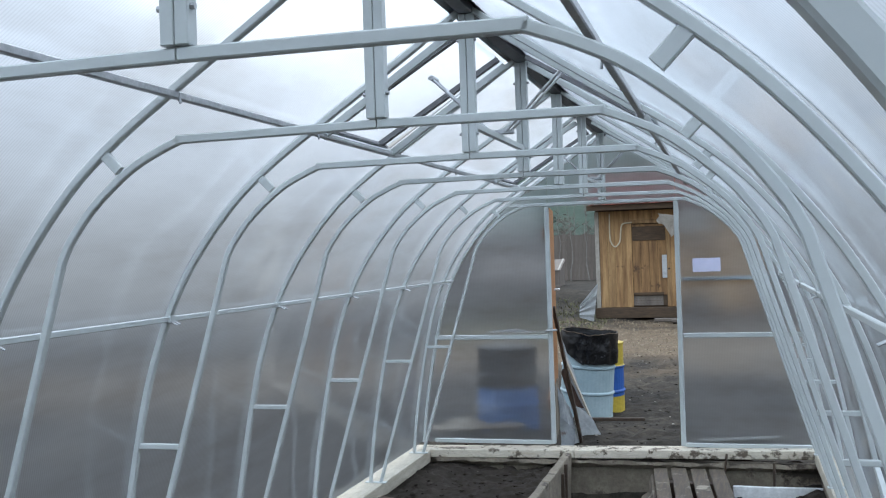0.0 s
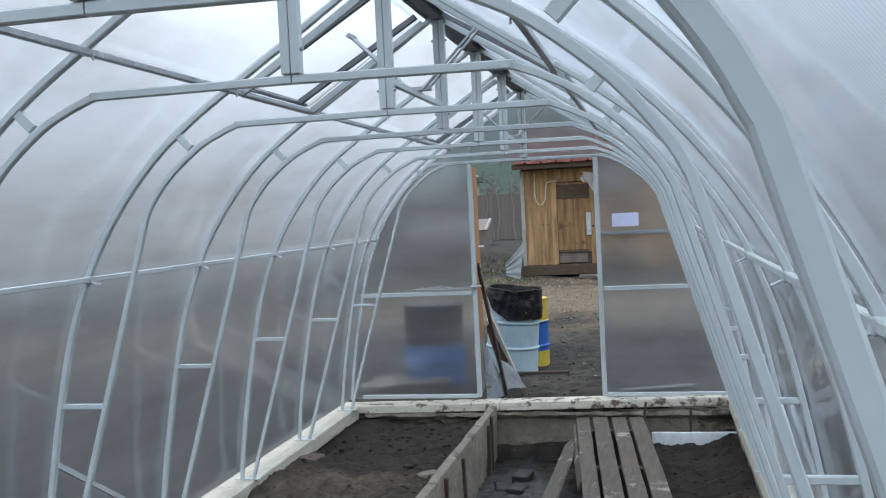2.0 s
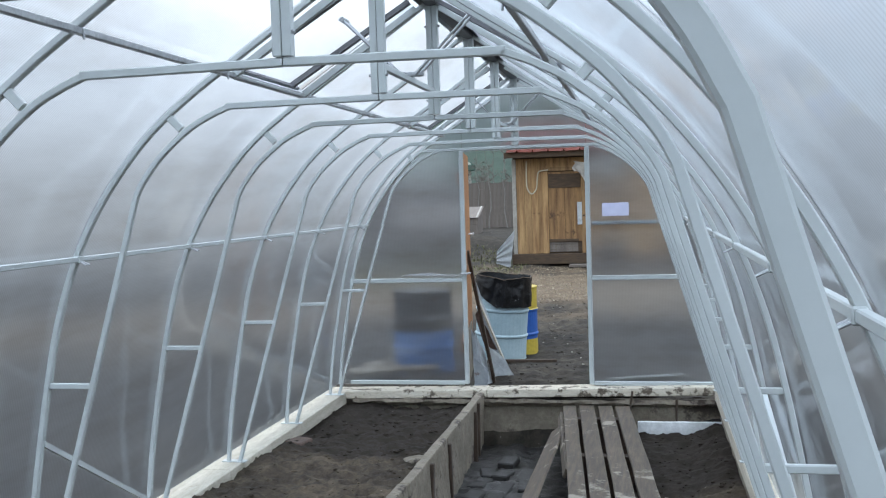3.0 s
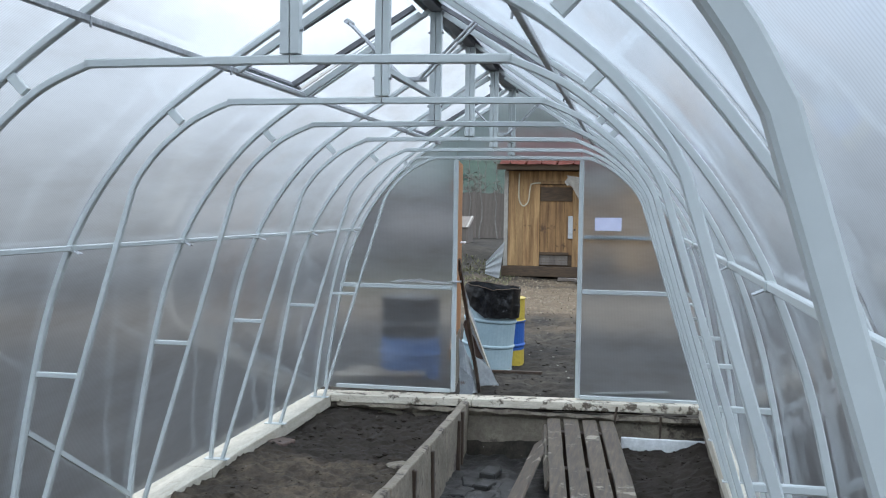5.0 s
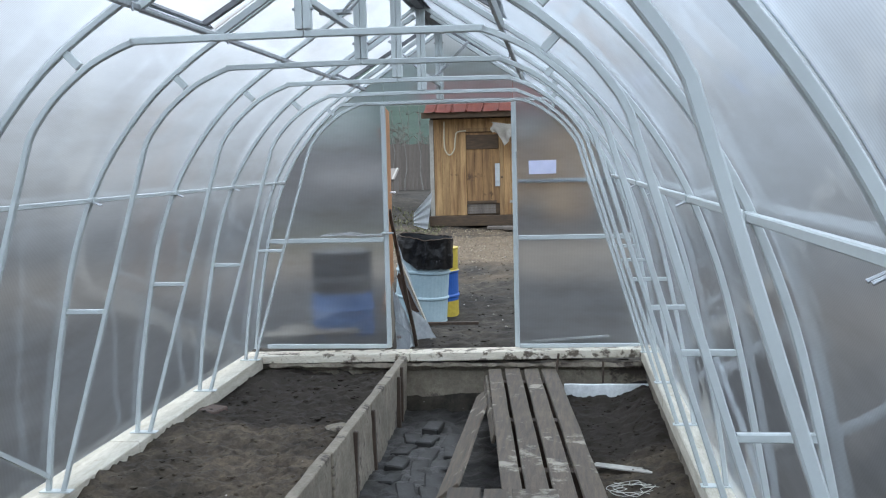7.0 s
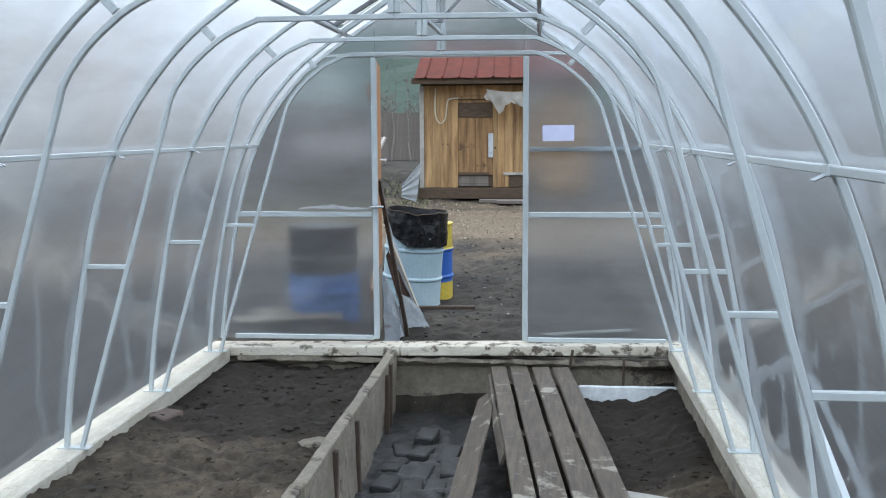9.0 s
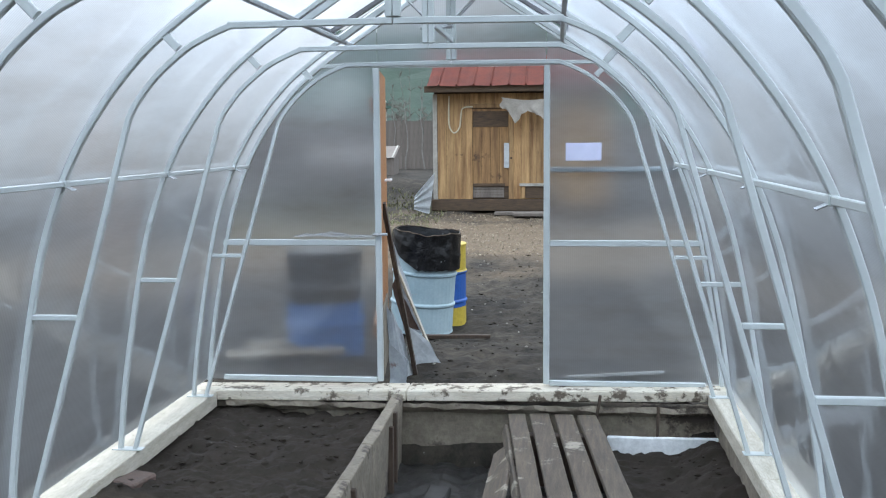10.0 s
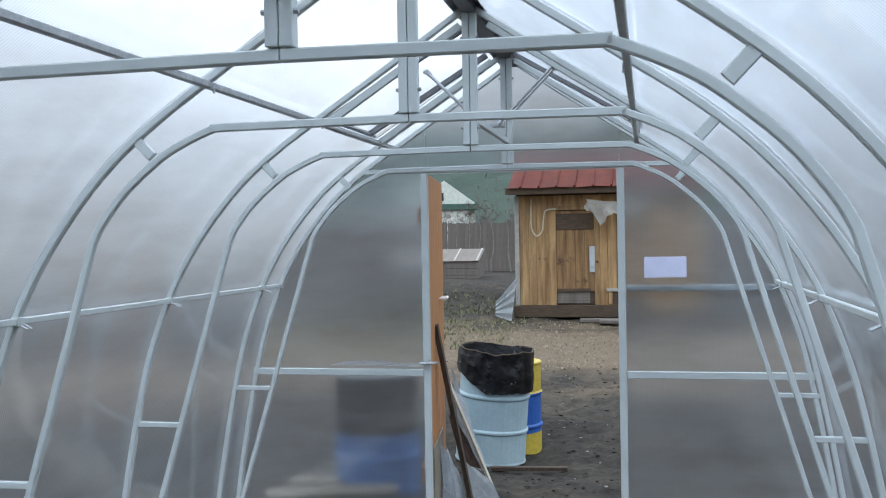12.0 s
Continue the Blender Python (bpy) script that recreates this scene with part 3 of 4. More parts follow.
north = end_wall("wall_north", "gable end of translucent sheets with an open doorway", 0.0, 1, True)
end_wall("wall_south", "gable end of translucent sheets behind the way in", -LEN, -1, False)
south_door = part("door_south", box_bm((DOOR_L, -LEN - 0.024, 0.02), (DOOR_R, -LEN - 0.018, DOOR_H)), M_SHEET_END)
weather_side(south_door, (0, -1, 0))
tagged(south_door, "closed translucent door leaf in the gable end", "door", kind="structure")
for x0, x1, z0, z1 in ((DOOR_L, DOOR_R, 0.02, 0.05), (DOOR_L, DOOR_R, 0.9, 0.93), (DOOR_L, DOOR_R, 1.82, 1.85)):
    part("door_rail", box_bm((x0, -LEN - 0.016, z0), (x1, -LEN + 0.004, z1), None, 0.003), M_FRAME, south_door)

# warped lip of the upper sheet, coloured white for its reflected streaks
lip_bm = bmesh.new()
lip_rows = [[], [], [], []]
for i in range(49):
    u = i / 48
    bulge = math.sin(math.pi * u) ** 0.7
    for row, (depth, rise) in zip(lip_rows, ((0.0, 0.0), (0.014, 0.012), (0.036, 0.018), (0.042, 0.030))):
        wave = 0.006 * math.sin(u * 15) + 0.004 * math.sin(u * 41)
        row.append(lip_bm.verts.new((-1.0 + 0.505 * u, 0.016 - depth * bulge, 0.882 + 0.007 * math.sin(u * 5.5) * bulge * (1 - 0.6 * u) + (rise + wave * rise * 30) * bulge)))
for a, b in zip(lip_rows, lip_rows[1:]):
    for i in range(48):
        lip_bm.faces.new((a[i], a[i + 1], b[i + 1], b[i]))
bmesh.ops.solidify(lip_bm, geom=list(lip_bm.faces), thickness=0.002)
part("loose_sheet_edge", lip_bm, M_EDGE_GLARE, north, "crinkled glossy lower edge of the upper sheet, glare painted white", smooth=True)
lath = part("lath", bar((0.64, 0.04, 0.045), (1.22, 0.045, 0.085), 0.02, 0.018), M_LATH)
tagged(lath, "pale thin lath lying against the gable sheet outside", "lath")

paper = part("paper_notice", box_bm((0.632, 0.010, 1.330), (0.836, 0.0175, 1.432)), M_NOTICE)
tagged(paper, "white paper sheet stuck on the gable panel", "paper")
latch = empty("door_latch", (-0.452, 0.0, 0.90))
part("plate", box_bm((-0.004, -0.03, -0.03), (0.004, -0.0155, 0.03)), M_ZINC, latch)
part("bolt", rod((-0.05, -0.026, 0.0), (0.04, -0.026, 0.004), 0.008), M_ZINC, latch)
tagged(latch, "zinc sliding latch on the door jamb", "latch")


# bracing rods low in the side walls
def diagonal(p, q, w):
    ob = part("diagonal_brace", bar(p, q, w, w, 0.002), M_FRAME)
    return tagged(ob, "thin white steel diagonal brace low between two arches", "brace", "diagonal braces")


diagonal((-1.456, -4.25, 0.56), (-1.532, -3.28, 0.03), 0.018)
diagonal((1.448, -3.28, 0.60), (1.532, -4.25, 0.03), 0.022)


def roof_vent(y, s):
    """A hatch hinged at the ridge and held ajar, with its fixed frame in the roof slope and its opener arms."""
    v = empty("roof_vent", (0, y, 0))
    up = Vector((s * 0.563, 0, 0.826))
    top, low = Vector((s * 0.055, 0, 2.368)), Vector((s * 0.61, 0, 2.005))
    lift = Vector((s * 0.012, 0, 0.02))

    def at(p, yy):
        return p + Vector((0, yy, 0))

    for yy in (-0.405, 0.405):
        part("side_bar", bar(at(top, yy), at(low, yy), 0.024, 0.024, 0.002, up), M_FRAME, v)
    part("lower_bar", bar(at(low, -0.392), at(low, 0.392), 0.024, 0.024, 0.002, up), M_FRAME, v)
    a, b = top + up * 0.028, low + up * 0.028 + lift
    hatch = part("hatch", bar(a, b, 0.87, 0.006, 0.0, up), M_SHEET, v, "translucent hatch sheet held ajar")
    weather_side(hatch, (0, 0, 1))
    for yy in (-0.30, 0.30):
        part("hatch_bar", bar(at(a, yy) - up * 0.013, at(b, yy) - up * 0.013, 0.03, 0.02, 0.002, up), M_RIDGE, hatch, "dark hatch frame bar")
    part("hatch_bar", bar(at(b, -0.388) - up * 0.013, at(b, 0.388) - up * 0.013, 0.022, 0.02, 0.002, up), M_RIDGE, hatch, "dark hatch frame bar")
    for dy in (-0.032, 0.032):
        part("opener_arm", rod((s * 0.275, dy, 2.262), (s * 0.035, dy, 2.02), 0.006), M_ZINC, v)
    part("pivot", rod((s * 0.275, -0.045, 2.262), (s * 0.275, 0.045, 2.262), 0.012), M_ZINC, v)
    return tagged(v, "roof vent hatch standing ajar on zinc opener arms", "roof vent", "roof vents")


for y in VENTS:
    for s in (-1, 1):
        roof_vent(y, s)
    rocker = part("opener_bar", bar((0, y - 0.484, 2.0), (0, y + 0.484, 2.0), 0.022, 0.024), M_FRAME)
    part("plate", box_bm((-0.06, y - 0.018, 2.0125), (0.06, y + 0.018, 2.03), None, 0.002), M_ZINC, rocker, "zinc plate with holes")
    tagged(rocker, "thin steel bar between two posts that carries the vent openers", "bar", "opener bars")

# ---- sill timbers ----


def timber(lo, hi, level, mat, parent):
    """A squared beam whose top follows a level that may slope."""
    bm = box_bm(lo, hi, None, 0.006)
    for v in bm.verts:
        v.co.z += level(v.co.x, v.co.y)
    return part("timber", bm, mat, parent)


def end_level(x, y):
    return float(np.interp(x, (-1.4, 1.46), (-0.036, SILL_RIGHT)))


sill = tagged(empty("sill"), "pale raw timber sill beams, muddy at the end", "sill beam", kind="structure")
for y0, y1 in ((-LEN, -5.2), (-5.196, -2.45), (-2.446, -0.122)):
    timber((-1.66, y0, -0.10), (-1.452, y1, 0.0), lambda x, y: sill_left(y), M_BEAM, sill)
for y0, y1 in ((-LEN, -4.4), (-4.396, -1.6), (-1.596, -0.122)):
    timber((1.445, y0, -0.09), (1.66, y1, 0.0), lambda x, y: SILL_RIGHT, M_BEAM, sill)
for x0, x1 in ((-1.66, -0.30), (-0.297, 1.66)):
    timber((x0, -0.118, -0.065), (x1, 0.07, 0.0), end_level, M_BEAM_END, sill)
timber((-1.66, -LEN - 0.07, -0.065), (1.66, -LEN - 0.004, 0.0), lambda x, y: -0.1, M_BEAM_END, sill)

foot = tagged(empty("footing"), "rough old concrete footing under the sill beams", "footing", kind="structure")
for lo, hi in (((-1.64, -0.085, -0.75), (1.64, 0.05, -0.105)), ((-1.62, -LEN, -0.75), (-1.43, -0.09, -0.21)), ((1.485, -LEN, -0.75), (1.64, -0.09, -0.096)),
               ((-1.64, -LEN - 0.06, -0.75), (1.64, -LEN - 0.005, -0.07))):
    part("concrete_strip", box_bm(lo, hi, None, 0.008), M_CONC, foot)
lip = bmesh.new()
lipx = span(-1.40, 1.46, 0.035)
bands = [(-0.086, -0.098, 0.3), (-0.125, -0.088, 1.0), (-0.13, -0.115, 1.0), (-0.088, -0.15, 0.6)]
rows = [[lip.verts.new((x, y + 0.016 * fbm(x, i, 3.1, 6), z + k * 0.014 * fbm(x, i, 7.7, 9))) for x in lipx] for i, (y, z, k) in enumerate(bands)]
for a, b in zip(rows, rows[1:]):
    for i in range(len(lipx) - 1):
        lip.faces.new((a[i], a[i + 1], b[i + 1], b[i]))
part("mortar_lip", lip, M_CONC, foot, "crumbling grey mortar edge")

# ---- ground inside ----


def soil_left(x, y):
    back = -0.165 + 0.055 * min(1, max(0, (-y - 1.3) / 0.6))
    heap = 0.025 * min(1.0, max(0.0, (-1.05 - x) / 0.3))
    return back + 0.026 * fbm(x, y, 0, 3) + 0.024 * fbm(x, y, 5, 9) + 0.015 * fbm(x, y, 9, 34) + heap + 0.013 * fbm(x, y, 8, 7, 4)


def soil_right(x, y):
    bank = 0.09 * min(1.0, max(0.0, (x - 1.22) / 0.22))
    return -0.315 + bank + 0.02 * fbm(x, y, 2, 3) + 0.022 * fbm(x, y, 6, 10) + 0.009 * fbm(x, y, 9, 40)


def mud(x, y):
    return -0.45 + 0.025 * fbm(x, y, 4, 2.5) + 0.03 * fbm(x, y, 8, 9)


def graded_y(near, far, cut, fine, coarse):
    return span(far, cut, coarse)[:-1] + span(cut, near, fine)


YS = graded_y(-0.09, -LEN + 0.01, -4.2, 0.022, 0.08)
tagged(part("soil_bed", height_sheet(span(-1.475, -0.375, 0.022), YS, soil_left), M_SOIL, smooth=True), "dug dark garden soil in the raised bed", "soil", kind="structure")
tagged(part("soil_bed", height_sheet(span(0.86, 1.50, 0.022), YS, soil_right), M_SOIL, smooth=True), "low dark moist soil beside the plank walk", "soil", kind="structure")
tagged(part("path_floor", height_sheet(span(-0.36, 0.92, 0.03), YS, mud), M_MUD, smooth=True), "wet dark mud of the sunken path", "path", kind="structure")


def clods(name, count, x0, x1, y0, y1, height, size, mat, label, seed):
    rng = random.Random(seed)
    ball = bmesh.new()
    bmesh.ops.create_icosphere(ball, subdivisions=1, radius=1.0)
    corners = [v.co.copy() for v in ball.verts]
    sides = [[v.index for v in f.verts] for f in ball.faces]
    ball.free()
    verts, faces = [], []
    for _ in range(count):
        x, y = rng.uniform(x0, x1), rng.uniform(y0, y1)
        r = size * rng.uniform(0.3, 1.0) ** 2
        sx, sy, base = rng.uniform(0.7, 1.5), rng.uniform(0.7, 1.5), height(x, y)
        start = len(verts)
        for c in corners:
            k = r * (1 + 0.35 * fbm(c.x + x * 9, c.y + y * 9, c.z, 1, 2))
            verts.append((c.x * sx * k + x, c.y * sy * k + y, c.z * 0.5 * k + base + r * 0.05))
        faces += [[start + n for n in f] for f in sides]
    mesh = bpy.data.meshes.new(name)
    mesh.from_pydata(verts, [], faces)
    bm = bmesh.new()
    bm.from_mesh(mesh)
    bpy.data.meshes.remove(mesh)
    return tagged(part(name, bm, mat, smooth=False), label, "soil clods", kind="stuff")


clods("soil_clods", 900, -1.40, -0.42, -5.2, -0.14, soil_left, 0.022, M_SOIL, "loose dark clods on the soil bed", 3)
clods("soil_clods", 420, 1.0, 1.44, -4.4, -0.3, soil_right, 0.018, M_SOIL, "loose dark clods on the low soil", 4)

# concrete slabs that hold the raised bed
edging = tagged(empty("bed_edging"), "row of old concrete slabs on edge along the raised bed", "edging")
yy = -0.125
rng = random.Random(11)
for n, ln in enumerate((0.98, 0.52, 1.05, 0.75, 1.1, 0.9, 1.15, 1.2)):
    bm = box_bm((-0.03, -ln + 0.008, -0.62), (0.03, 0, 0), None, 0.006)
    bmesh.ops.subdivide_edges(bm, edges=[e for e in bm.edges if e.calc_length() > 0.4], cuts=9, use_grid_fill=True)
    for v in bm.verts:
        v.co.z += 0.007 * fbm(v.co.y + n * 3, v.co.x, 1.0, 7) if v.co.z > -0.1 else 0
        v.co.x += 0.004 * fbm(v.co.y + n * 5, v.co.z, 2.0, 6)
    o = part("slab", bm, M_CONC, edging)
    o.matrix_basis = pose(-0.347 + rng.uniform(-0.006, 0.006) + 0.004 * yy, yy, -0.032 + rng.uniform(-0.012, 0.006), 0, rng.uniform(-2, 2), rng.uniform(-0.6, 0.6))
    yy -= ln
for y, top in ((-0.46, -0.05), (-0.60, -0.09), (-1.62, -0.075), (-2.15, -0.06), (-3.3, -0.05), (-4.4, -0.06)):
    st = part("stake", box_bm((-0.014, -0.016, -0.6), (0.014, 0.016, 0), None, 0.004), M_STAKE)
    st.matrix_basis = pose(-0.312, y, top, random.uniform(-3, 3), random.uniform(-2, 2), random.uniform(-8, 8))
    tagged(st, "dark wet wooden stake driven beside the slab edging", "stake", "edging stakes")
lump = bmesh.new()
bmesh.ops.create_icosphere(lump, subdivisions=2, radius=0.06)
for v in lump.verts:
    v.co = Vector((v.co.x * 1.5, v.co.y, v.co.z * 0.45)) * (1 + 0.4 * fbm(v.co.x, v.co.y, v.co.z, 14, 3))
o = part("mortar_lump", lump, M_CONC)
o.location = (-0.46, -1.93, -0.10)
tagged(o, "pale broken lump of mortar lying on the soil", "rubble")


def brick_mesh(l, w, h, seed):
    bm = box_bm((-l / 2, -w / 2, -h / 2), (l / 2, w / 2, h / 2), None, 0.008)
    for v in bm.verts:
        v.co += Vector((1, 1, 1)) * 0.006 * fbm(v.co.x + seed, v.co.y, v.co.z, 20)
    return bm


for x, y, z, rz in ((-1.38, -1.50, -0.150, 82),):
    o = part("brick", brick_mesh(0.20, 0.12, 0.11, x), M_BRICK)
    o.matrix_basis = pose(x, y, z, 6, 4, rz)
    tagged(o, "muddy red brick half sunk in the soil by the sill", "brick", "bricks by the sill")

paving = tagged(empty("sunken_paving"), "dark wet bricks lying loose in the mud of the path", "paving")
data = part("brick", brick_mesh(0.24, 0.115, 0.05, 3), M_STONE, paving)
rng = random.Random(5)
data.matrix_basis = pose(-0.05, -0.75, -0.425, 3, 2, 85)
for r in range(11):
    for c in range(3):
        x, y = -0.17 + 0.14 * c + rng.uniform(-0.025, 0.025), -1.0 - 0.27 * r + rng.uniform(-0.04, 0.04)
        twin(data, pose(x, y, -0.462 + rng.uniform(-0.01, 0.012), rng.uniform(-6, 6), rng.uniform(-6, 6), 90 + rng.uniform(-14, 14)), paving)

# plank walk
walkway = tagged(empty("plank_walk"), "four worn grey planks laid over bearers as a walkway", "plank walk")


def plank_bm(length, width, thick, seed, wob=0.004):
    bm = box_bm((-width / 2, -length, -thick), (width / 2, 0, 0), None, 0.004)
    bmesh.ops.subdivide_edges(bm, edges=[e for e in bm.edges if e.calc_length() > length * 0.8], cuts=14)
    for v in bm.verts:
        v.co.x += wob * fbm(v.co.y, seed, v.co.x * 0.2, 2.2)
        v.co.z += wob * fbm(v.co.y, seed + 4, 1, 1.3)
    return bm


for n, (x0, x1, w) in enumerate(((0.355, 0.565, 0.098), (0.486, 0.69, 0.112), (0.628, 0.82, 0.106), (0.758, 0.955, 0.108))):
    o = part("plank", plank_bm(2.9, w, 0.03, n), M_PLANK, walkway)
    o.matrix_basis = pose(x0, -0.17, -0.122, 0.2, 0, math.degrees(math.atan2(x1 - x0, 2.35)))
for y in (-0.45, -1.5, -2.5):
    part("bearer", box_bm((0.33 + 0.08 * -y, y - 0.04, -0.50), (0.80 + 0.08 * -y, y + 0.04, -0.158), None, 0.005), M_STAKE, walkway)
near = tagged(empty("plank_walk"), "three broad old planks of the nearer walkway on bearers", "plank walk")
for n, (x, w) in enumerate(((0.38, 0.155), (0.53, 0.115), (0.71, 0.215))):
    o = part("plank", plank_bm(3.4, w, 0.035, n + 20), M_PLANK, near)
    o.matrix_basis = pose(x, -3.02, -0.083, 0, 0, 2 + n * 0.4)
for y in (-3.3, -4.7, -6.1):
    part("bearer", box_bm((0.36, y - 0.04, -0.50), (0.95, y + 0.04, -0.122), None, 0.005), M_STAKE, near)
side = part("loose_board", plank_bm(2.1, 0.15, 0.022, 40), M_PLANK)
side.matrix_basis = pose(0.30, -0.55, -0.20, 1.0, -38, -2)
tagged(side, "old plank leaning on edge against the walkway", "board", "loose boards")
side = part("loose_board", plank_bm(1.5, 0.06, 0.02, 44), M_PLANK)
side.matrix_basis = pose(0.285, -0.35, -0.16, 3.0, -70, 3)
tagged(side, "narrow grey batten leaning by the walkway", "board", "loose boards")

wb = box_bm((0.87, -0.262, -0.40), (1.50, -0.232, -0.222), None, 0.006)
bmesh.ops.subdivide_edges(wb, edges=[e for e in wb.edges if e.calc_length() > 0.5], cuts=12)
for v in wb.verts:
    v.co.z += 0.006 * fbm(v.co.x, 0, 0, 6)
tagged(part("white_board", wb, M_WHITE), "whitewashed board on edge at the end of the soil", "board")
for x, y, z, l, rx, ry in ((0.835, -0.14, -0.015, 0.30, 0, 8), (1.165, -0.135, -0.075, 0.2, 0, 1)):
    o = part("steel_peg", rod((0, 0, -l), (0, 0, 0), 0.009, sides=8), M_STAKE)
    o.matrix_basis = pose(x, y, z, rx, ry, 0)
    tagged(o, "rusty peg driven in front of the end footing", "peg", "pegs")
o = part("stick", bar((1.02, -1.97, -0.292), (1.40, -2.15, -0.282), 0.07, 0.008), M_LATH)
tagged(o, "pale split lath lying on the moist soil", "lath")
rng = random.Random(8)
pts = []
a = 0.0
for i in range(46):
    a += rng.uniform(0.25, 0.9)
    pts.append((1.22 + 0.13 * math.cos(a) * rng.uniform(0.2, 1.2), -2.42 + 0.13 * math.sin(a) * rng.uniform(0.4, 1.2), -0.285 + 0.012 * rng.random()))
tagged(part("string_tangle", curve_tube(smooth_line(pts, 4), 0.0016, 5), M_CLOTH), "tangle of pale string on the soil", "string")
# ---- outside ----


def ground(x, y):
    keys_y = (-400, -9, 0.0, 1.1, 2.9, 6.0, 13.5, 18.0, 24.0, 30.0, 60.0, 400.0)
    keys_z = (-0.2, -0.15, -0.10, -0.10, -0.29, -0.16, 0.02, 0.20, 0.40, 0.36, 0.6, 1.5)
    z = float(np.interp(y, keys_y, keys_z))
    near = max(0.0, 1 - math.hypot(x + 0.5, y - 6) / 60)
    z += near * (0.045 * fbm(x, y, 0, 0.9) + 0.03 * fbm(x, y, 3, 4) + (0.026 * fbm(x, y, 5, 11, 3) if -1.75 < x < 1.75 else 0.0))
    z += 0.42 * math.exp(-((x + 4.0) / 2.6) ** 2 - ((y - 17.5) / 1.3) ** 2)
    if abs(x) < 1.75 and -LEN < y < 0.06:
        z = -0.78
    return z


gx = sorted(set(span(-400, -40, 40) + span(-40, -8, 2.0) + span(-8, -1.75, 0.25) + span(-1.75, 1.75, 0.05) + span(1.75, 8, 0.25) + span(8, 40, 2.0) + span(40, 400, 40)))
gy = sorted(set(span(-400, -40, 40) + span(-40, -10, 3.0) + span(-10, 0.06, 0.4) + span(0.06, 5, 0.05) + span(5, 20, 0.12) + span(20, 40, 0.6) + span(40, 400, 30)))
tagged(part("ground", height_sheet(gx, gy, ground), M_YARD, smooth=True), "bare brown yard earth with dry stubble and chips", "ground", kind="structure")
clods("earth_clods", 1300, -1.4, 1.2, 0.2, 8.0, ground, 0.020, M_YARD, "loose earth clods on the yard", 21)
clods("wood_chips", 170, -1.2, 1.2, 0.3, 9.0, ground, 0.016, M_CHIP, "pale chips strewn over the yard earth", 22)


def blades(name, count, x0, x1, y0, y1, hmax, mat, label, seed):
    rng = random.Random(seed)
    bm = bmesh.new()
    for _ in range(count):
        x, y = rng.uniform(x0, x1), rng.uniform(y0, y1)
        z, h, a, lean = ground(x, y) - 0.01, hmax * rng.uniform(0.3, 1), rng.uniform(0, 6.28), rng.uniform(0, 0.9)
        w = 0.006 + 0.012 * rng.random()
        c, s = math.cos(a), math.sin(a)
        t = Vector((c * lean * h, s * lean * h, h))
        p = Vector((x, y, z))
        side = Vector((-s * w, c * w, 0))
        bm.faces.new([bm.verts.new(q) for q in (p - side, p + side, p + t * 0.6 + side * 0.7, p + t, p + t * 0.6 - side * 0.7)])
    return tagged(part(name, bm, mat), label, "weeds", kind="stuff")


blades("dry_weeds", 5200, -6.0, -1.5, 9.0, 16.5, 0.075, M_GRASS, "low dry weeds and stubble on the yard", 31)
blades("dry_straw", 3800, -2.4, 1.6, 7.5, 13.3, 0.035, M_STRAW, "flattened straw-coloured dry grass before the shed", 32)

# barrels
RIBBED = [(0.0, 0.0), (0.275, 0.0), (0.288, 0.012), (0.282, 0.03), (0.280, 0.27), (0.292, 0.285), (0.292, 0.30), (0.280, 0.315), (0.280, 0.57),
          (0.292, 0.585), (0.292, 0.60), (0.280, 0.615), (0.280, 0.855), (0.288, 0.868), (0.286, 0.88), (0.268, 0.88), (0.262, 0.865), (0.0, 0.865)]


def band(profile, z0, z1):
    """The stretch of a turned outline between two heights."""
    rs, zs = zip(*[(r, z) for r, z in profile if r > 0.27])
    hs = sorted(set([z0, z1] + [z for z in zs if z0 < z < z1]))
    return [(float(np.interp(h, zs, rs)), h) for h in hs]


barrel = empty("barrel", (-0.63, 2.98, -0.255))
part("body", spin(RIBBED), M_BARREL_L, barrel, smooth=False)
cover = bmesh.new()
n = 96
rings = [[] for _ in range(16)]
rim_pts = []
for i in range(n):
    a = 2 * math.pi * i / n
    c, s = math.cos(a), math.sin(a)
    low = 0.645 + 0.17 * max(0.0, (-c - 0.15) / 0.85) + 0.02 * fbm(c * 2, s * 2, 1, 1) + 0.012 * fbm(c * 9, s * 9, 2, 1)
    high = 0.995 + 0.014 * fbm(c * 3, s * 3, 6, 1) - 0.02 * math.exp(-((c - 0.1) / 0.35) ** 2)
    for k in range(12):
        h = low + (high - low) * k / 11
        r = 0.297 + 0.012 * (1 - k / 11) + 0.016 * fbm(c * 5, s * 5, h * 6, 1, 3) * (0.25 if k == 11 else 1.0)
        rings[k].append(cover.verts.new((c * r, s * r, h)))
    for k, (r, h) in enumerate(((0.285, high - 0.004), (0.270, 0.86), (0.24, 0.70), (0.10, 0.66))):
        rings[12 + k].append(cover.verts.new((c * r, s * r, h)))
    rim_pts.append(Vector((c * 0.294, s * 0.294, high + 0.004)))
for a, b in zip(rings, rings[1:]):
    for i in range(n):
        cover.faces.new((a[i], a[(i + 1) % n], b[(i + 1) % n], b[i]))
cover.faces.new(rings[-1])
part("rim", curve_tube(rim_pts + rim_pts[:1], 0.0045, 6), M_SHEDDARK, barrel, "thin brown rim")
part("cover", cover, M_BLACKFOIL, barrel, "black plastic sheet drawn over the rim", smooth=True)
barrel.rotation_euler = (radians(1), radians(4.5), 0)
barrel.scale.z = 0.91
tagged(barrel, "faded pale blue steel barrel with a black plastic cover", "barrel", "barrels")


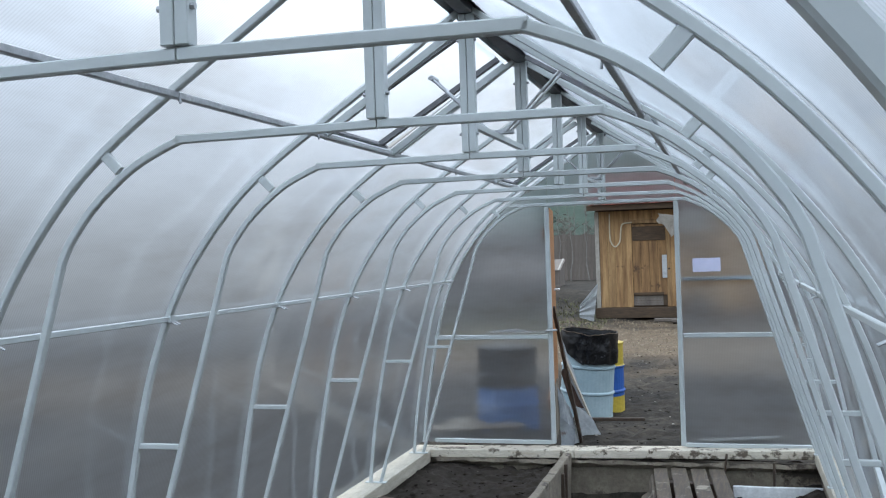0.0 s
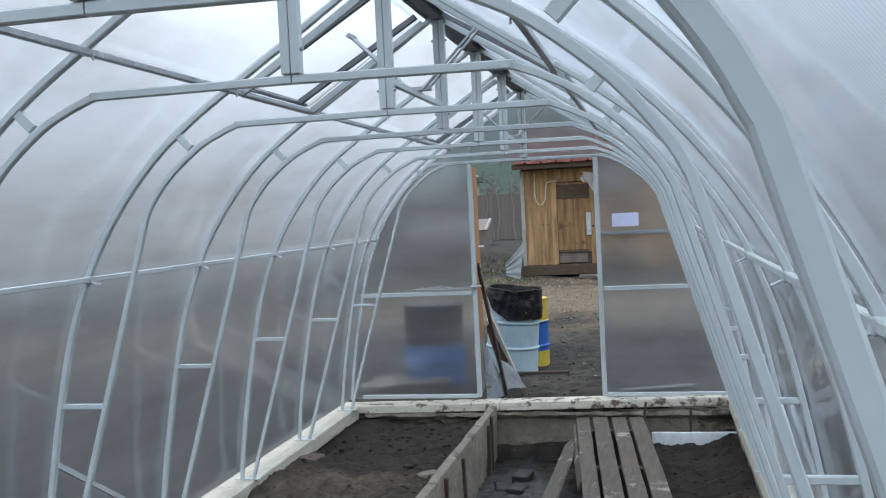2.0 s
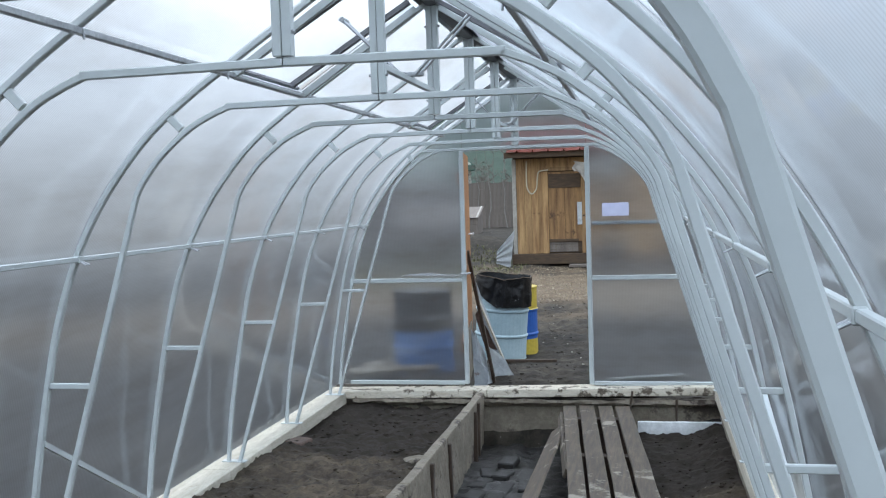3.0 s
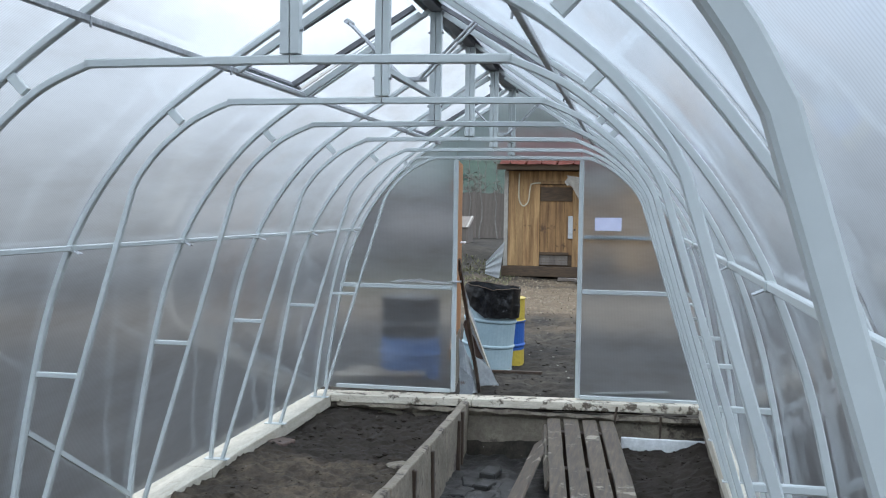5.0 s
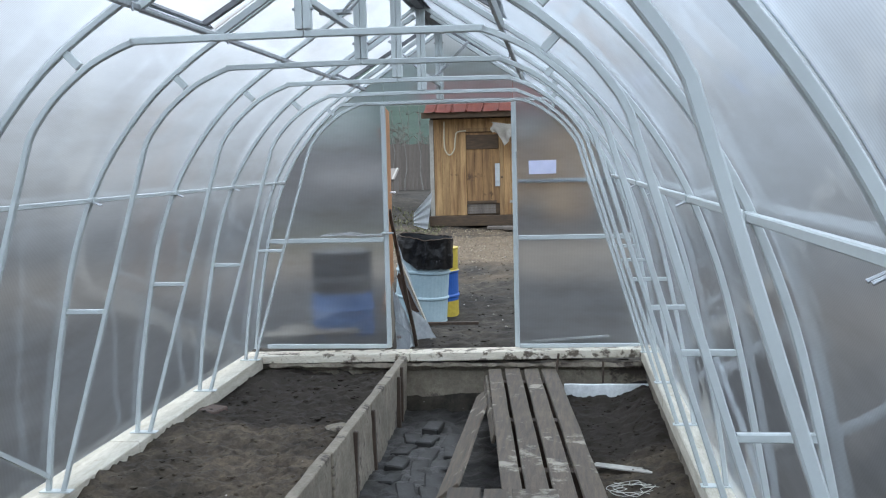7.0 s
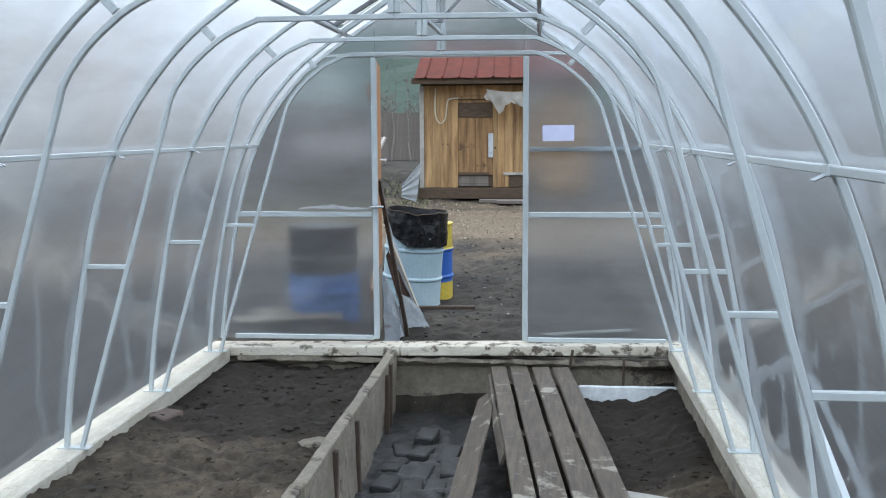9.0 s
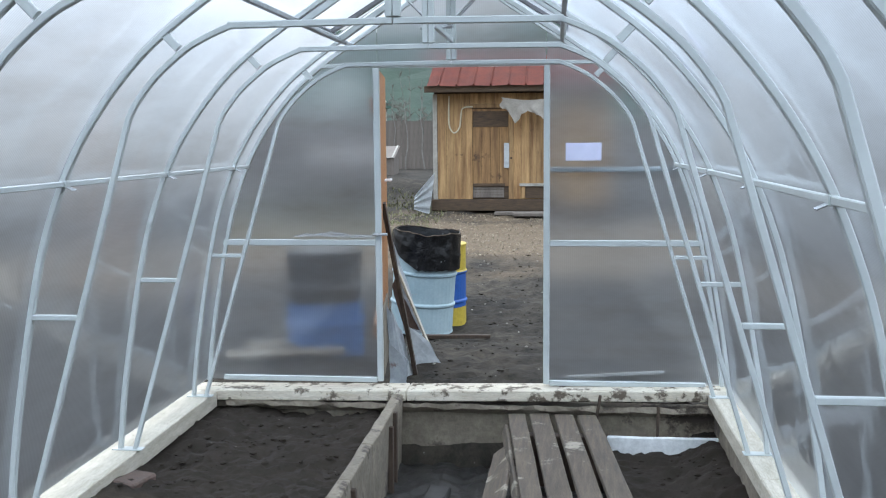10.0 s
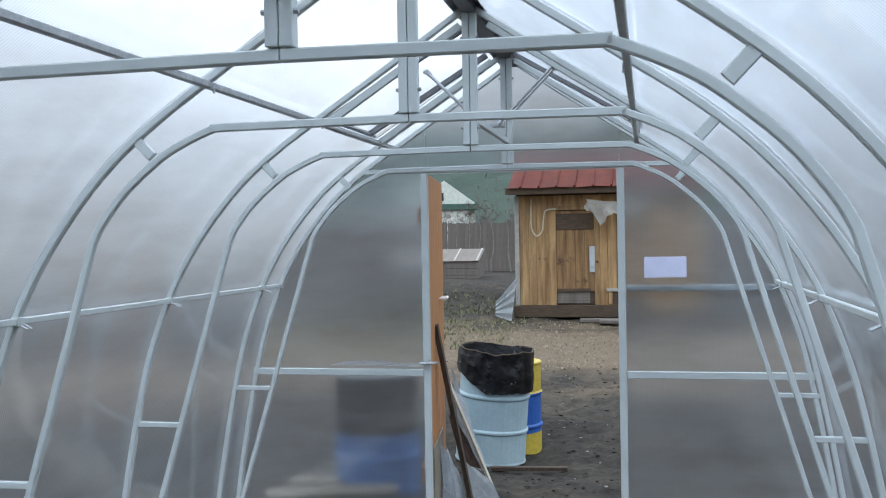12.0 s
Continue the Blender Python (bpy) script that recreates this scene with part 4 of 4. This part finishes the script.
def striped_barrel(at, bands_of, label):
    b = empty("barrel", at)
    b.scale.z = 0.91
    for z0, z1, mat, name in bands_of:
        part(name, spin(band(RIBBED, z0, z1)), mat, b)
    part("lid", spin([(0.0, 0.868), (0.262, 0.868), (0.262, 0.874), (0.0, 0.874)]), bands_of[-1][2], b)
    return tagged(b, label, "barrel", "barrels")


striped_barrel((-0.545, 3.48, -0.32), ((0.0, 0.235, M_YELLOW, "lower_band"), (0.235, 0.60, M_BLUE, "middle_band"), (0.60, 0.88, M_YELLOW, "upper_band")),
               "yellow steel barrel with a broad blue band, behind the pale barrel")
striped_barrel((-1.15, 1.62, -0.16), ((0.0, 0.46, M_DARKBLUE, "lower_band"), (0.46, 0.88, M_BLACKFOIL, "upper_band")), "blue barrel with a dark top beside the gable panel")

# door leaf swung out, and scraps leaning on it
leaf = empty("door_leaf", (-0.49, 0.085, 0.0))
leaf.rotation_euler = (0, 0, radians(97.2))
for k in range(6):
    part("plank", box_bm((0.008 + k * 0.155, -0.018, 0.02), (0.160 + k * 0.155, 0.012, 1.88), None, 0.003), M_DOORWOOD, leaf)
for z in (0.25, 1.62):
    part("ledge", box_bm((0.03, 0.0125, z), (0.90, 0.04, z + 0.09), None, 0.004), M_DOORWOOD, leaf)
handle = part("handle", rod((0.62, -0.055, 1.19), (0.76, -0.055, 1.19), 0.009), M_PAPER, leaf, "white bar handle")
for x in (0.62, 0.76):
    part("stem", rod((x, -0.055, 1.19), (x, -0.018, 1.19), 0.007), M_PAPER, handle)
tagged(leaf, "orange-brown wooden plank door standing open outwards", "door", kind="structure")

part("kick_board", box_bm((0.01, -0.030, 0.02), (0.60, -0.0185, 0.44), None, 0.003), M_TAN, leaf, "weathered grey-brown kick board")


def broken_sheet(corners, thick, seed):
    """A flat scrap with uneven edges, standing on the line of its first two corners."""
    rng = random.Random(seed)
    pts = []
    for a, b in zip(corners, corners[1:] + corners[:1]):
        a, b = Vector(a), Vector(b)
        pts += [a] + [a.lerp(b, k / 4) + Vector([rng.uniform(-0.006, 0.006) for _ in range(3)]) for k in (1, 2, 3)]
    n = (Vector(corners[1]) - Vector(corners[0])).cross(Vector(corners[2]) - Vector(corners[0])).normalized() * thick
    bm = bmesh.new()
    f = [bm.verts.new(p) for p in pts]
    g = [bm.verts.new(p + n) for p in pts]
    bm.faces.new(f)
    bm.faces.new(g[::-1])
    for i in range(len(f)):
        bm.faces.new((f[i], g[i], g[(i + 1) % len(f)], f[(i + 1) % len(f)]))
    bmesh.ops.recalc_face_normals(bm, faces=bm.faces)
    return bm


for p, q, w, h, mat, lab in (
        ((-0.270, 1.06, -0.10), (-0.546, 0.86, 0.70), 0.014, 0.05, M_BEAM, "narrow pale offcut board leaning on the door"),
        ((-0.352, 0.66, -0.10), (-0.510, 0.40, 1.06), 0.026, 0.04, M_STAKE, "dark weathered batten leaning on the door")):
    tagged(part("leaning_board", bar(p, q, w, h, 0.002, (0, 1, 0)), mat), lab, "scrap board", "scraps by the door")
for k, (pts, mat, lab) in enumerate((
        ([(-0.43, 0.93, -0.12), (-0.215, 1.02, -0.13), (-0.30, 0.98, 0.05), (-0.455, 0.88, 0.21)], M_STEELSHEET, "light triangular scrap of sheet metal by the door"),
        ([(-0.47, 0.95, 0.16), (-0.37, 1.0, 0.13), (-0.53, 0.92, 0.50), (-0.545, 0.90, 0.46)], M_BRICK, "rust-brown scrap strip behind the batten"),
        ([(-0.50, 1.12, 0.10), (-0.36, 1.16, 0.08), (-0.50, 1.18, 0.50), (-0.565, 1.10, 0.74)], M_SCRAP, "grey torn sheet standing against the door"),
        ([(-0.475, 0.48, -0.12), (-0.42, 0.56, -0.12), (-0.47, 0.50, 0.30), (-0.512, 0.45, 0.40)], M_SCRAP, "grey broken sheet leaning on the door"),
        ([(-0.42, 0.60, -0.11), (-0.365, 0.66, -0.11), (-0.44, 0.62, 0.20), (-0.50, 0.56, 0.36)], M_STEELSHEET, "light grey broken sheet leaning on the door"),
        ([(-0.48, 0.36, -0.11), (-0.37, 0.37, -0.115), (-0.36, 0.40, 0.05), (-0.49, 0.42, 0.16)], M_SCRAP, "small grey broken sheet by the door"))):
    tagged(part("scrap_sheet", broken_sheet(pts, 0.006, 60 + k), mat), lab, "scrap sheet", "scraps by the door")
for x0, y0, x1, y1, w in ((-1.75, 1.05, -0.95, 1.30, 0.22), (-1.72, 1.45, -1.1, 1.52, 0.2)):
    o = part("pale_plank", bar((x0, y0, -0.065), (x1, y1, -0.06), w, 0.03), M_TAN)
    tagged(o, "pale plank lying on the earth outside the gable", "plank", "planks outside")
o = part("fallen_stick", bar((-0.55, 2.52, -0.225), (0.02, 2.62, -0.235), 0.05, 0.03), M_STAKE)
tagged(o, "dark stick lying before the barrels", "stick")

# shed
SX, SY, SZ = -1.775, 13.5, 0.05
shed = tagged(empty("shed", (SX, SY, SZ)), "small orange-brown plank shed with a red metal roof", "shed")
SW, SD, SH = 3.3, 2.4, 2.36
floor_bm = box_bm((-0.05, -0.06, 0.0), (SW + 0.05, SD, 0.22), None, 0.01)
part("base_beam", floor_bm, M_SHEDDARK, shed)
for lo, hi in (((0.03, 0.05, 0.221), (SW - 0.03, 0.08, SH - 0.02)), ((0.0, 0.05, 0.221), (0.028, SD, SH - 0.02)), ((SW - 0.028, 0.05, 0.221), (SW, SD, SH - 0.02)), ((0.03, SD - 0.03, 0.221), (SW - 0.03, SD, SH - 0.02))):
    part("wall", box_bm(lo, hi), M_SHEDDARK, shed)
rng = random.Random(17)
x = 0.07
while x < SW - 0.08:
    w = rng.choice((0.13, 0.15, 0.17))
    if 0.70 < x + w / 2 < 1.55:
        part("plank", box_bm((x, 0.018 + rng.uniform(0, 0.006), 2.0), (x + w - 0.003, 0.049, SH - 0.1), None, 0.003), M_SHEDWOOD, shed)
    else:
        part("plank", box_bm((x, 0.018 + rng.uniform(0, 0.006), 0.225), (x + w - 0.003, 0.049, SH - 0.1), None, 0.003), M_SHEDWOOD, shed)
    x += w
part("corner_board", box_bm((-0.02, 0.0, 0.221), (0.065, 0.0175, SH - 0.1), None, 0.003), M_LATH, shed)
for x in (0.70, 1.50):
    part("door_post", box_bm((x - 0.05, -0.012, 0.225), (x + 0.05, 0.016, 1.98), None, 0.003), M_SHEDWOOD, shed)
part("door_head", box_bm((0.65, -0.008, 1.985), (1.55, 0.015, 2.06), None, 0.003), M_SHEDWOOD, shed)
door = part("door", box_bm((0.752, 0.03, 0.25), (1.448, 0.048, 1.97)), M_SHEDDARK, shed)
for k in range(4):
    part("lower_board", box_bm((0.757, 0.012, 0.256 + k * 0.052), (1.36, 0.0295, 0.304 + k * 0.052), None, 0.003), M_GREYWOOD, door)
    part("plank", box_bm((0.755 + k * 0.174, 0.010, 0.475), (0.926 + k * 0.174, 0.0295, 1.965), None, 0.003), M_DOORPLANK, door)
part("batten", box_bm((0.76, -0.012, 0.47), (1.38, 0.0095, 0.53), None, 0.004), M_SHEDDARK, door)
part("batten", box_bm((0.76, -0.004, 1.62), (1.44, 0.0095, 1.92), None, 0.004), M_SHEDDARK, door)
part("door_plate", box_bm((1.36, -0.02, 0.83), (1.46, 0.009, 1.31), None, 0.004), M_STEELSHEET, door, "pale metal plate with latch")
part("knob", rod((1.50, -0.05, 1.02), (1.50, -0.007, 1.02), 0.02), M_STAKE, door)
# a dark board stands in for the shaded inside of the opening below the ledge
part("low_hatch", box_bm((1.772, 0.0, 0.24), (2.35, 0.0165, 0.47), None, 0.003), M_SHEDDARK, shed)
part("hatch_ledge", box_bm((1.66, -0.035, 0.475), (2.45, 0.0165, 0.53), None, 0.004), M_LATH, shed, "pale ledge board")
part("hatch_post", box_bm((1.70, -0.014, 0.24), (1.768, 0.0165, 0.471), None, 0.003), M_SHEDWOOD, shed)
part("eave_board", box_bm((-0.14, -0.34, SH - 0.085), (SW + 0.3, -0.31, SH + 0.035), None, 0.004), M_SHEDDARK, shed)
part("soffit", box_bm((-0.14, -0.309, SH - 0.03), (SW + 0.3, 0.6, SH - 0.005)), M_SHEDDARK, shed)
slope = math.atan2(0.62, 1.55)
roof = bmesh.new()
nx = 240
prof = []
for i in range(nx + 1):
    u = (SW + 0.40) * i / nx
    ph = ((u + 0.12) / 0.33) % 1.0
    prof.append((-0.08 + u, 0.032 if ph < 0.10 else 0.006 * math.sin(u * 9)))
rows = []
for v, z in ((-0.40, SH + 0.03), (SD / 2, SH + 0.03 + (SD / 2 + 0.40) * 0.42), (SD + 0.3, SH + 0.05)):
    rows.append([roof.verts.new((x, v + (0.035 * fbm(x, v, 4, 5) if v < 0 else 0.0), z + h)) for x, h in prof])
for a, b in zip(rows, rows[1:]):
    for i in range(nx):
        roof.faces.new((a[i], a[i + 1], b[i + 1], b[i]))
bmesh.ops.solidify(roof, geom=list(roof.faces), thickness=0.012)
part("roof", roof, M_ROOFRED, shed)
for x in (0.0, SW - 0.03):
    gab = bmesh.new()
    vs = [gab.verts.new((x + d, y, z)) for d in (0, 0.03) for y, z in ((0.05, SH - 0.004), (SD, SH - 0.004), (SD / 2, SH + 0.52))]
    gab.faces.new(vs[:3])
    gab.faces.new(vs[3:])
    for i in range(3):
        gab.faces.new((vs[i], vs[(i + 1) % 3], vs[3 + (i + 1) % 3], vs[3 + i]))
    part("gable", gab, M_SHEDDARK, shed)

hose = part("hose", curve_tube(smooth_line([(-1.64, 13.46, 2.14), (-1.645, 13.44, 1.80), (-1.63, 13.44, 1.56), (-1.54, 13.43, 1.44), (-1.44, 13.44, 1.54),
                                           (-1.41, 13.44, 1.78), (-1.37, 13.45, 1.91), (-1.18, 13.47, 1.94)], 8), 0.015, 8), M_HOSE)
hose.location = (0.17, 0, 0.12)
tagged(hose, "pale hose hanging in a loop on the shed wall", "hose")
cloth = bmesh.new()
nx, nz = 26, 14
grid = []
for j in range(nz + 1):
    row = []
    for i in range(nx + 1):
        u = i / nx
        drop = 0.22 + 0.05 * fbm(u, 0, 1, 14, 3) + 0.26 * max(0, 1 - abs(u - 0.24) / 0.14) + 0.16 * max(0, 1 - abs(u - 0.75) / 0.2)
        x = -0.62 + 1.05 * u + 0.03 * math.sin(j * 0.5)
        row.append(cloth.verts.new((x, 13.13 + 0.03 * math.sin(u * 26) * j / nz, 2.10 - 0.06 * math.sin(u * 3.1) - drop * j / nz)))
    grid.append(row)
for a, b in zip(grid, grid[1:]):
    for i in range(nx):
        cloth.faces.new((a[i], a[i + 1], b[i + 1], b[i]))
bmesh.ops.solidify(cloth, geom=list(cloth.faces), thickness=0.006)
rag = part("hanging_cloth", cloth, M_CLOTH, smooth=True)
rag.location = (0.17, 0, 0.12)
tagged(rag, "ragged off-white cloth hung under the shed eave", "cloth")
sh = bmesh.new()
grid = [[sh.verts.new((-1.97 - 0.30 * v + 0.10 * u * (1 - v) - 0.04, 13.2 + 0.10 * u + 0.02 * math.sin(u * 24), -0.12 + (0.80 - 0.55 * v) * u + 0.1 * v)) for u in span(0, 1, 0.05)] for v in span(0, 1, 0.1)]
for a, b in zip(grid, grid[1:]):
    for i in range(len(a) - 1):
        sh.faces.new((a[i], a[i + 1], b[i + 1], b[i]))
bmesh.ops.solidify(sh, geom=list(sh.faces), thickness=0.008)
tin = part("metal_sheet", sh, M_STEELSHEET)
tin.location = (0.17, 0, 0.12)
tagged(tin, "light crumpled metal sheet leaning on the shed corner", "metal sheet")
for x0, x1, y in ((-0.55, 1.2, 12.7), (-0.2, 1.4, 12.45)):
    o = part("board_on_ground", box_bm((x0, y - 0.11, -0.09), (x1, y + 0.11, -0.03), None, 0.006), M_GREYWOOD)
    o.location.z = 0.12
    tagged(o, "old grey board lying before the shed", "board", "boards before the shed")

# cold frame, fence, trees, house, hill
frame_box = tagged(empty("cold_frame", (-5.2, 24.0, 0.42)), "weathered grey wooden cold frame with a pale sloping lid", "cold frame")
for k in range(3):
    part("board", box_bm((-1.1, -0.5, -0.15 + k * 0.2), (1.0, -0.47, 0.045 + k * 0.2), None, 0.006), M_GREYWOOD, frame_box)
part("back_board", box_bm((-1.1, 0.47, -0.15), (1.0, 0.5, 0.70), None, 0.006), M_GREYWOOD, frame_box)
for x in (-1.1, 0.97):
    cheek = bmesh.new()
    vs = [cheek.verts.new((x + d, y, z)) for d in (0.0, 0.03) for y, z in ((-0.469, -0.15), (0.469, -0.15), (0.469, 0.74), (-0.469, 0.45))]
    cheek.faces.new(vs[:4])
    cheek.faces.new(vs[4:])
    for k in range(4):
        cheek.faces.new((vs[k], vs[(k + 1) % 4], vs[4 + (k + 1) % 4], vs[4 + k]))
    part("cheek", cheek, M_GREYWOOD, frame_box)
lid = part("lid", bar((-0.05, -0.54, 0.46), (-0.05, 0.54, 0.80), 2.16, 0.02, 0.003), M_GREYWOOD, frame_box)
for x in (-1.06, -0.4, 0.3, 0.96):
    part("batten", bar((x, -0.55, 0.478), (x, 0.54, 0.822), 0.05, 0.02, 0.002), M_LATH, lid)

fence = tagged(empty("fence", (0, 30, 0.30)), "tall silver-grey board fence across the yard", "fence")
rail = part("rail", box_bm((-24, 0.021, 0.4), (16, 0.07, 0.5)), M_GREYWOOD, fence)
part("rail", box_bm((-24, 0.021, 1.4), (16, 0.07, 1.5)), M_GREYWOOD, fence)
board = part("board", box_bm((0, 0, 0), (0.157, 0.02, 1.8)), M_GREYWOOD, fence)
rng = random.Random(3)
board.location = (-24, 0, 0)
for k in range(1, 250):
    twin(board, pose(-24 + k * 0.16, rng.uniform(-0.01, 0.0), rng.uniform(-0.04, 0.03), 0, rng.uniform(-0.5, 0.5), 0), fence)


def bare_tree(x, y, h, seed, mat, spread=1.0):
    rng = random.Random(seed)
    t = empty("birch_tree", (x, y, ground(x, y) - 0.05))
    tr = bmesh.new()
    p, r = Vector((0, 0, 0)), 0.014 + h * 0.0055
    joints = [(p, r)]
    for k in range(8):
        q = p + Vector((rng.uniform(-0.08, 0.08), rng.uniform(-0.08, 0.08), h / 8))
        rod(p, q, r, r * 0.84, 8, tr)
        p, r = q, r * 0.84
        joints.append((p, r))
    part("trunk", tr, mat, t)
    cr = bmesh.new()
    for _ in range(int(36 * spread)):
        j = rng.randint(3, 8)
        b, br = joints[j]
        a, up = rng.uniform(0, 6.28), rng.uniform(0.35, 1.1)
        ln = h * 0.2 * rng.uniform(0.4, 1.0) * spread
        e = b + Vector((math.cos(a) * ln, math.sin(a) * ln, up * ln))
        rod(b, e, br * 0.35, 0.006, 5, cr)
        for _ in range(7):
            s = b.lerp(e, rng.uniform(0.3, 1))
            d = Vector((rng.uniform(-1, 1), rng.uniform(-1, 1), rng.uniform(-0.1, 1))) * ln * 0.45
            rod(s, s + d, 0.007, 0.003, 3, cr)
    part("crown", cr, M_TWIG, t)
    return tagged(t, "bare slender tree with pale trunk behind the yard", "tree", "bare trees")


rng = random.Random(77)
for k in range(20):
    bare_tree(-12.5 + k * 0.62 + rng.uniform(-0.3, 0.3), rng.uniform(30.6, 35), rng.uniform(1.85, 2.35), k, M_TWIG, 1.3)
for k, (x, y, h) in enumerate(((-5.09, 29.0, 2.9), (-4.71, 29.2, 3.3), (-4.0, 29.1, 2.8), (-6.9, 45.0, 4.6), (-6.4, 46.0, 4.0))):
    bare_tree(x, y, h, 100 + k, M_BARK, 0.35)

house = tagged(empty("house", (-17.0, 60.0, 1.0)), "cream-white house with gable and green metal roof behind the fence", "house")
house.rotation_euler.z = radians(17)
wb = bmesh.new()
pts = ((-0.2, 0, -0.5), (6.4, 0, -0.5), (6.4, 0, 2.98), (4.3, 0, 4.5), (2.2, 0, 2.98), (-0.2, 0, 2.98))
f0 = [wb.verts.new(p) for p in pts]
f1 = [wb.verts.new((p[0], 8.0, p[2])) for p in pts]
wb.faces.new(f0)
wb.faces.new(f1)
for i in range(6):
    wb.faces.new((f0[i], f0[(i + 1) % 6], f1[(i + 1) % 6], f1[i]))
part("wall", wb, M_HOUSE, house)
for s in (-1, 1):
    part("roof", bar((4.3, 4.3, 4.55), (4.3 + s * 2.45, 4.3, 2.78), 8.4, 0.05), M_HOUSEROOF, house)
part("porch_roof", box_bm((-1.0, -1.6, 2.46), (6.5, -0.02, 2.86), None, 0.02), M_HOUSEROOF, house)
part("porch_wall", box_bm((-0.6, -1.4, -0.5), (5.75, -0.03, 2.44)), M_HOUSE, house)
for x in (3.75, 0.6):
    y = -0.005 if x > 2 else -1.405
    z = 3.12 if x > 2 else 1.1
    w = part("window", box_bm((x, y - 0.04, z), (x + 0.5, y, z + 0.55)), M_GLASSDARK, house)
    for lo, hi in ((x - 0.06, x - 0.001), (x + 0.501, x + 0.56)):
        part("window_frame", box_bm((lo, y - 0.06, z - 0.06), (hi, y + 0.001, z + 0.61)), M_HOUSE, w)

hill = bmesh.new()
hx, hy = span(-420, 420, 7.0), span(150, 390, 8.0)


def hill_z(x, y):
    t = min(1, max(0, (y - 150) / 120))
    side = min(1, max(0, (x + 105) / 45)) * min(1, max(0, (110 - x) / 50))
    return -3 + side * (37 + 9 * fbm(x, 0, 0, 0.012, 3)) * (t * t * (3 - 2 * t)) + 2.2 * fbm(x, y, 2, 0.12, 3) * t


tagged(part("wooded_hill", height_sheet(hx, hy, hill_z), M_HILL, smooth=False), "far dark green wooded hill", "hill", kind="structure")
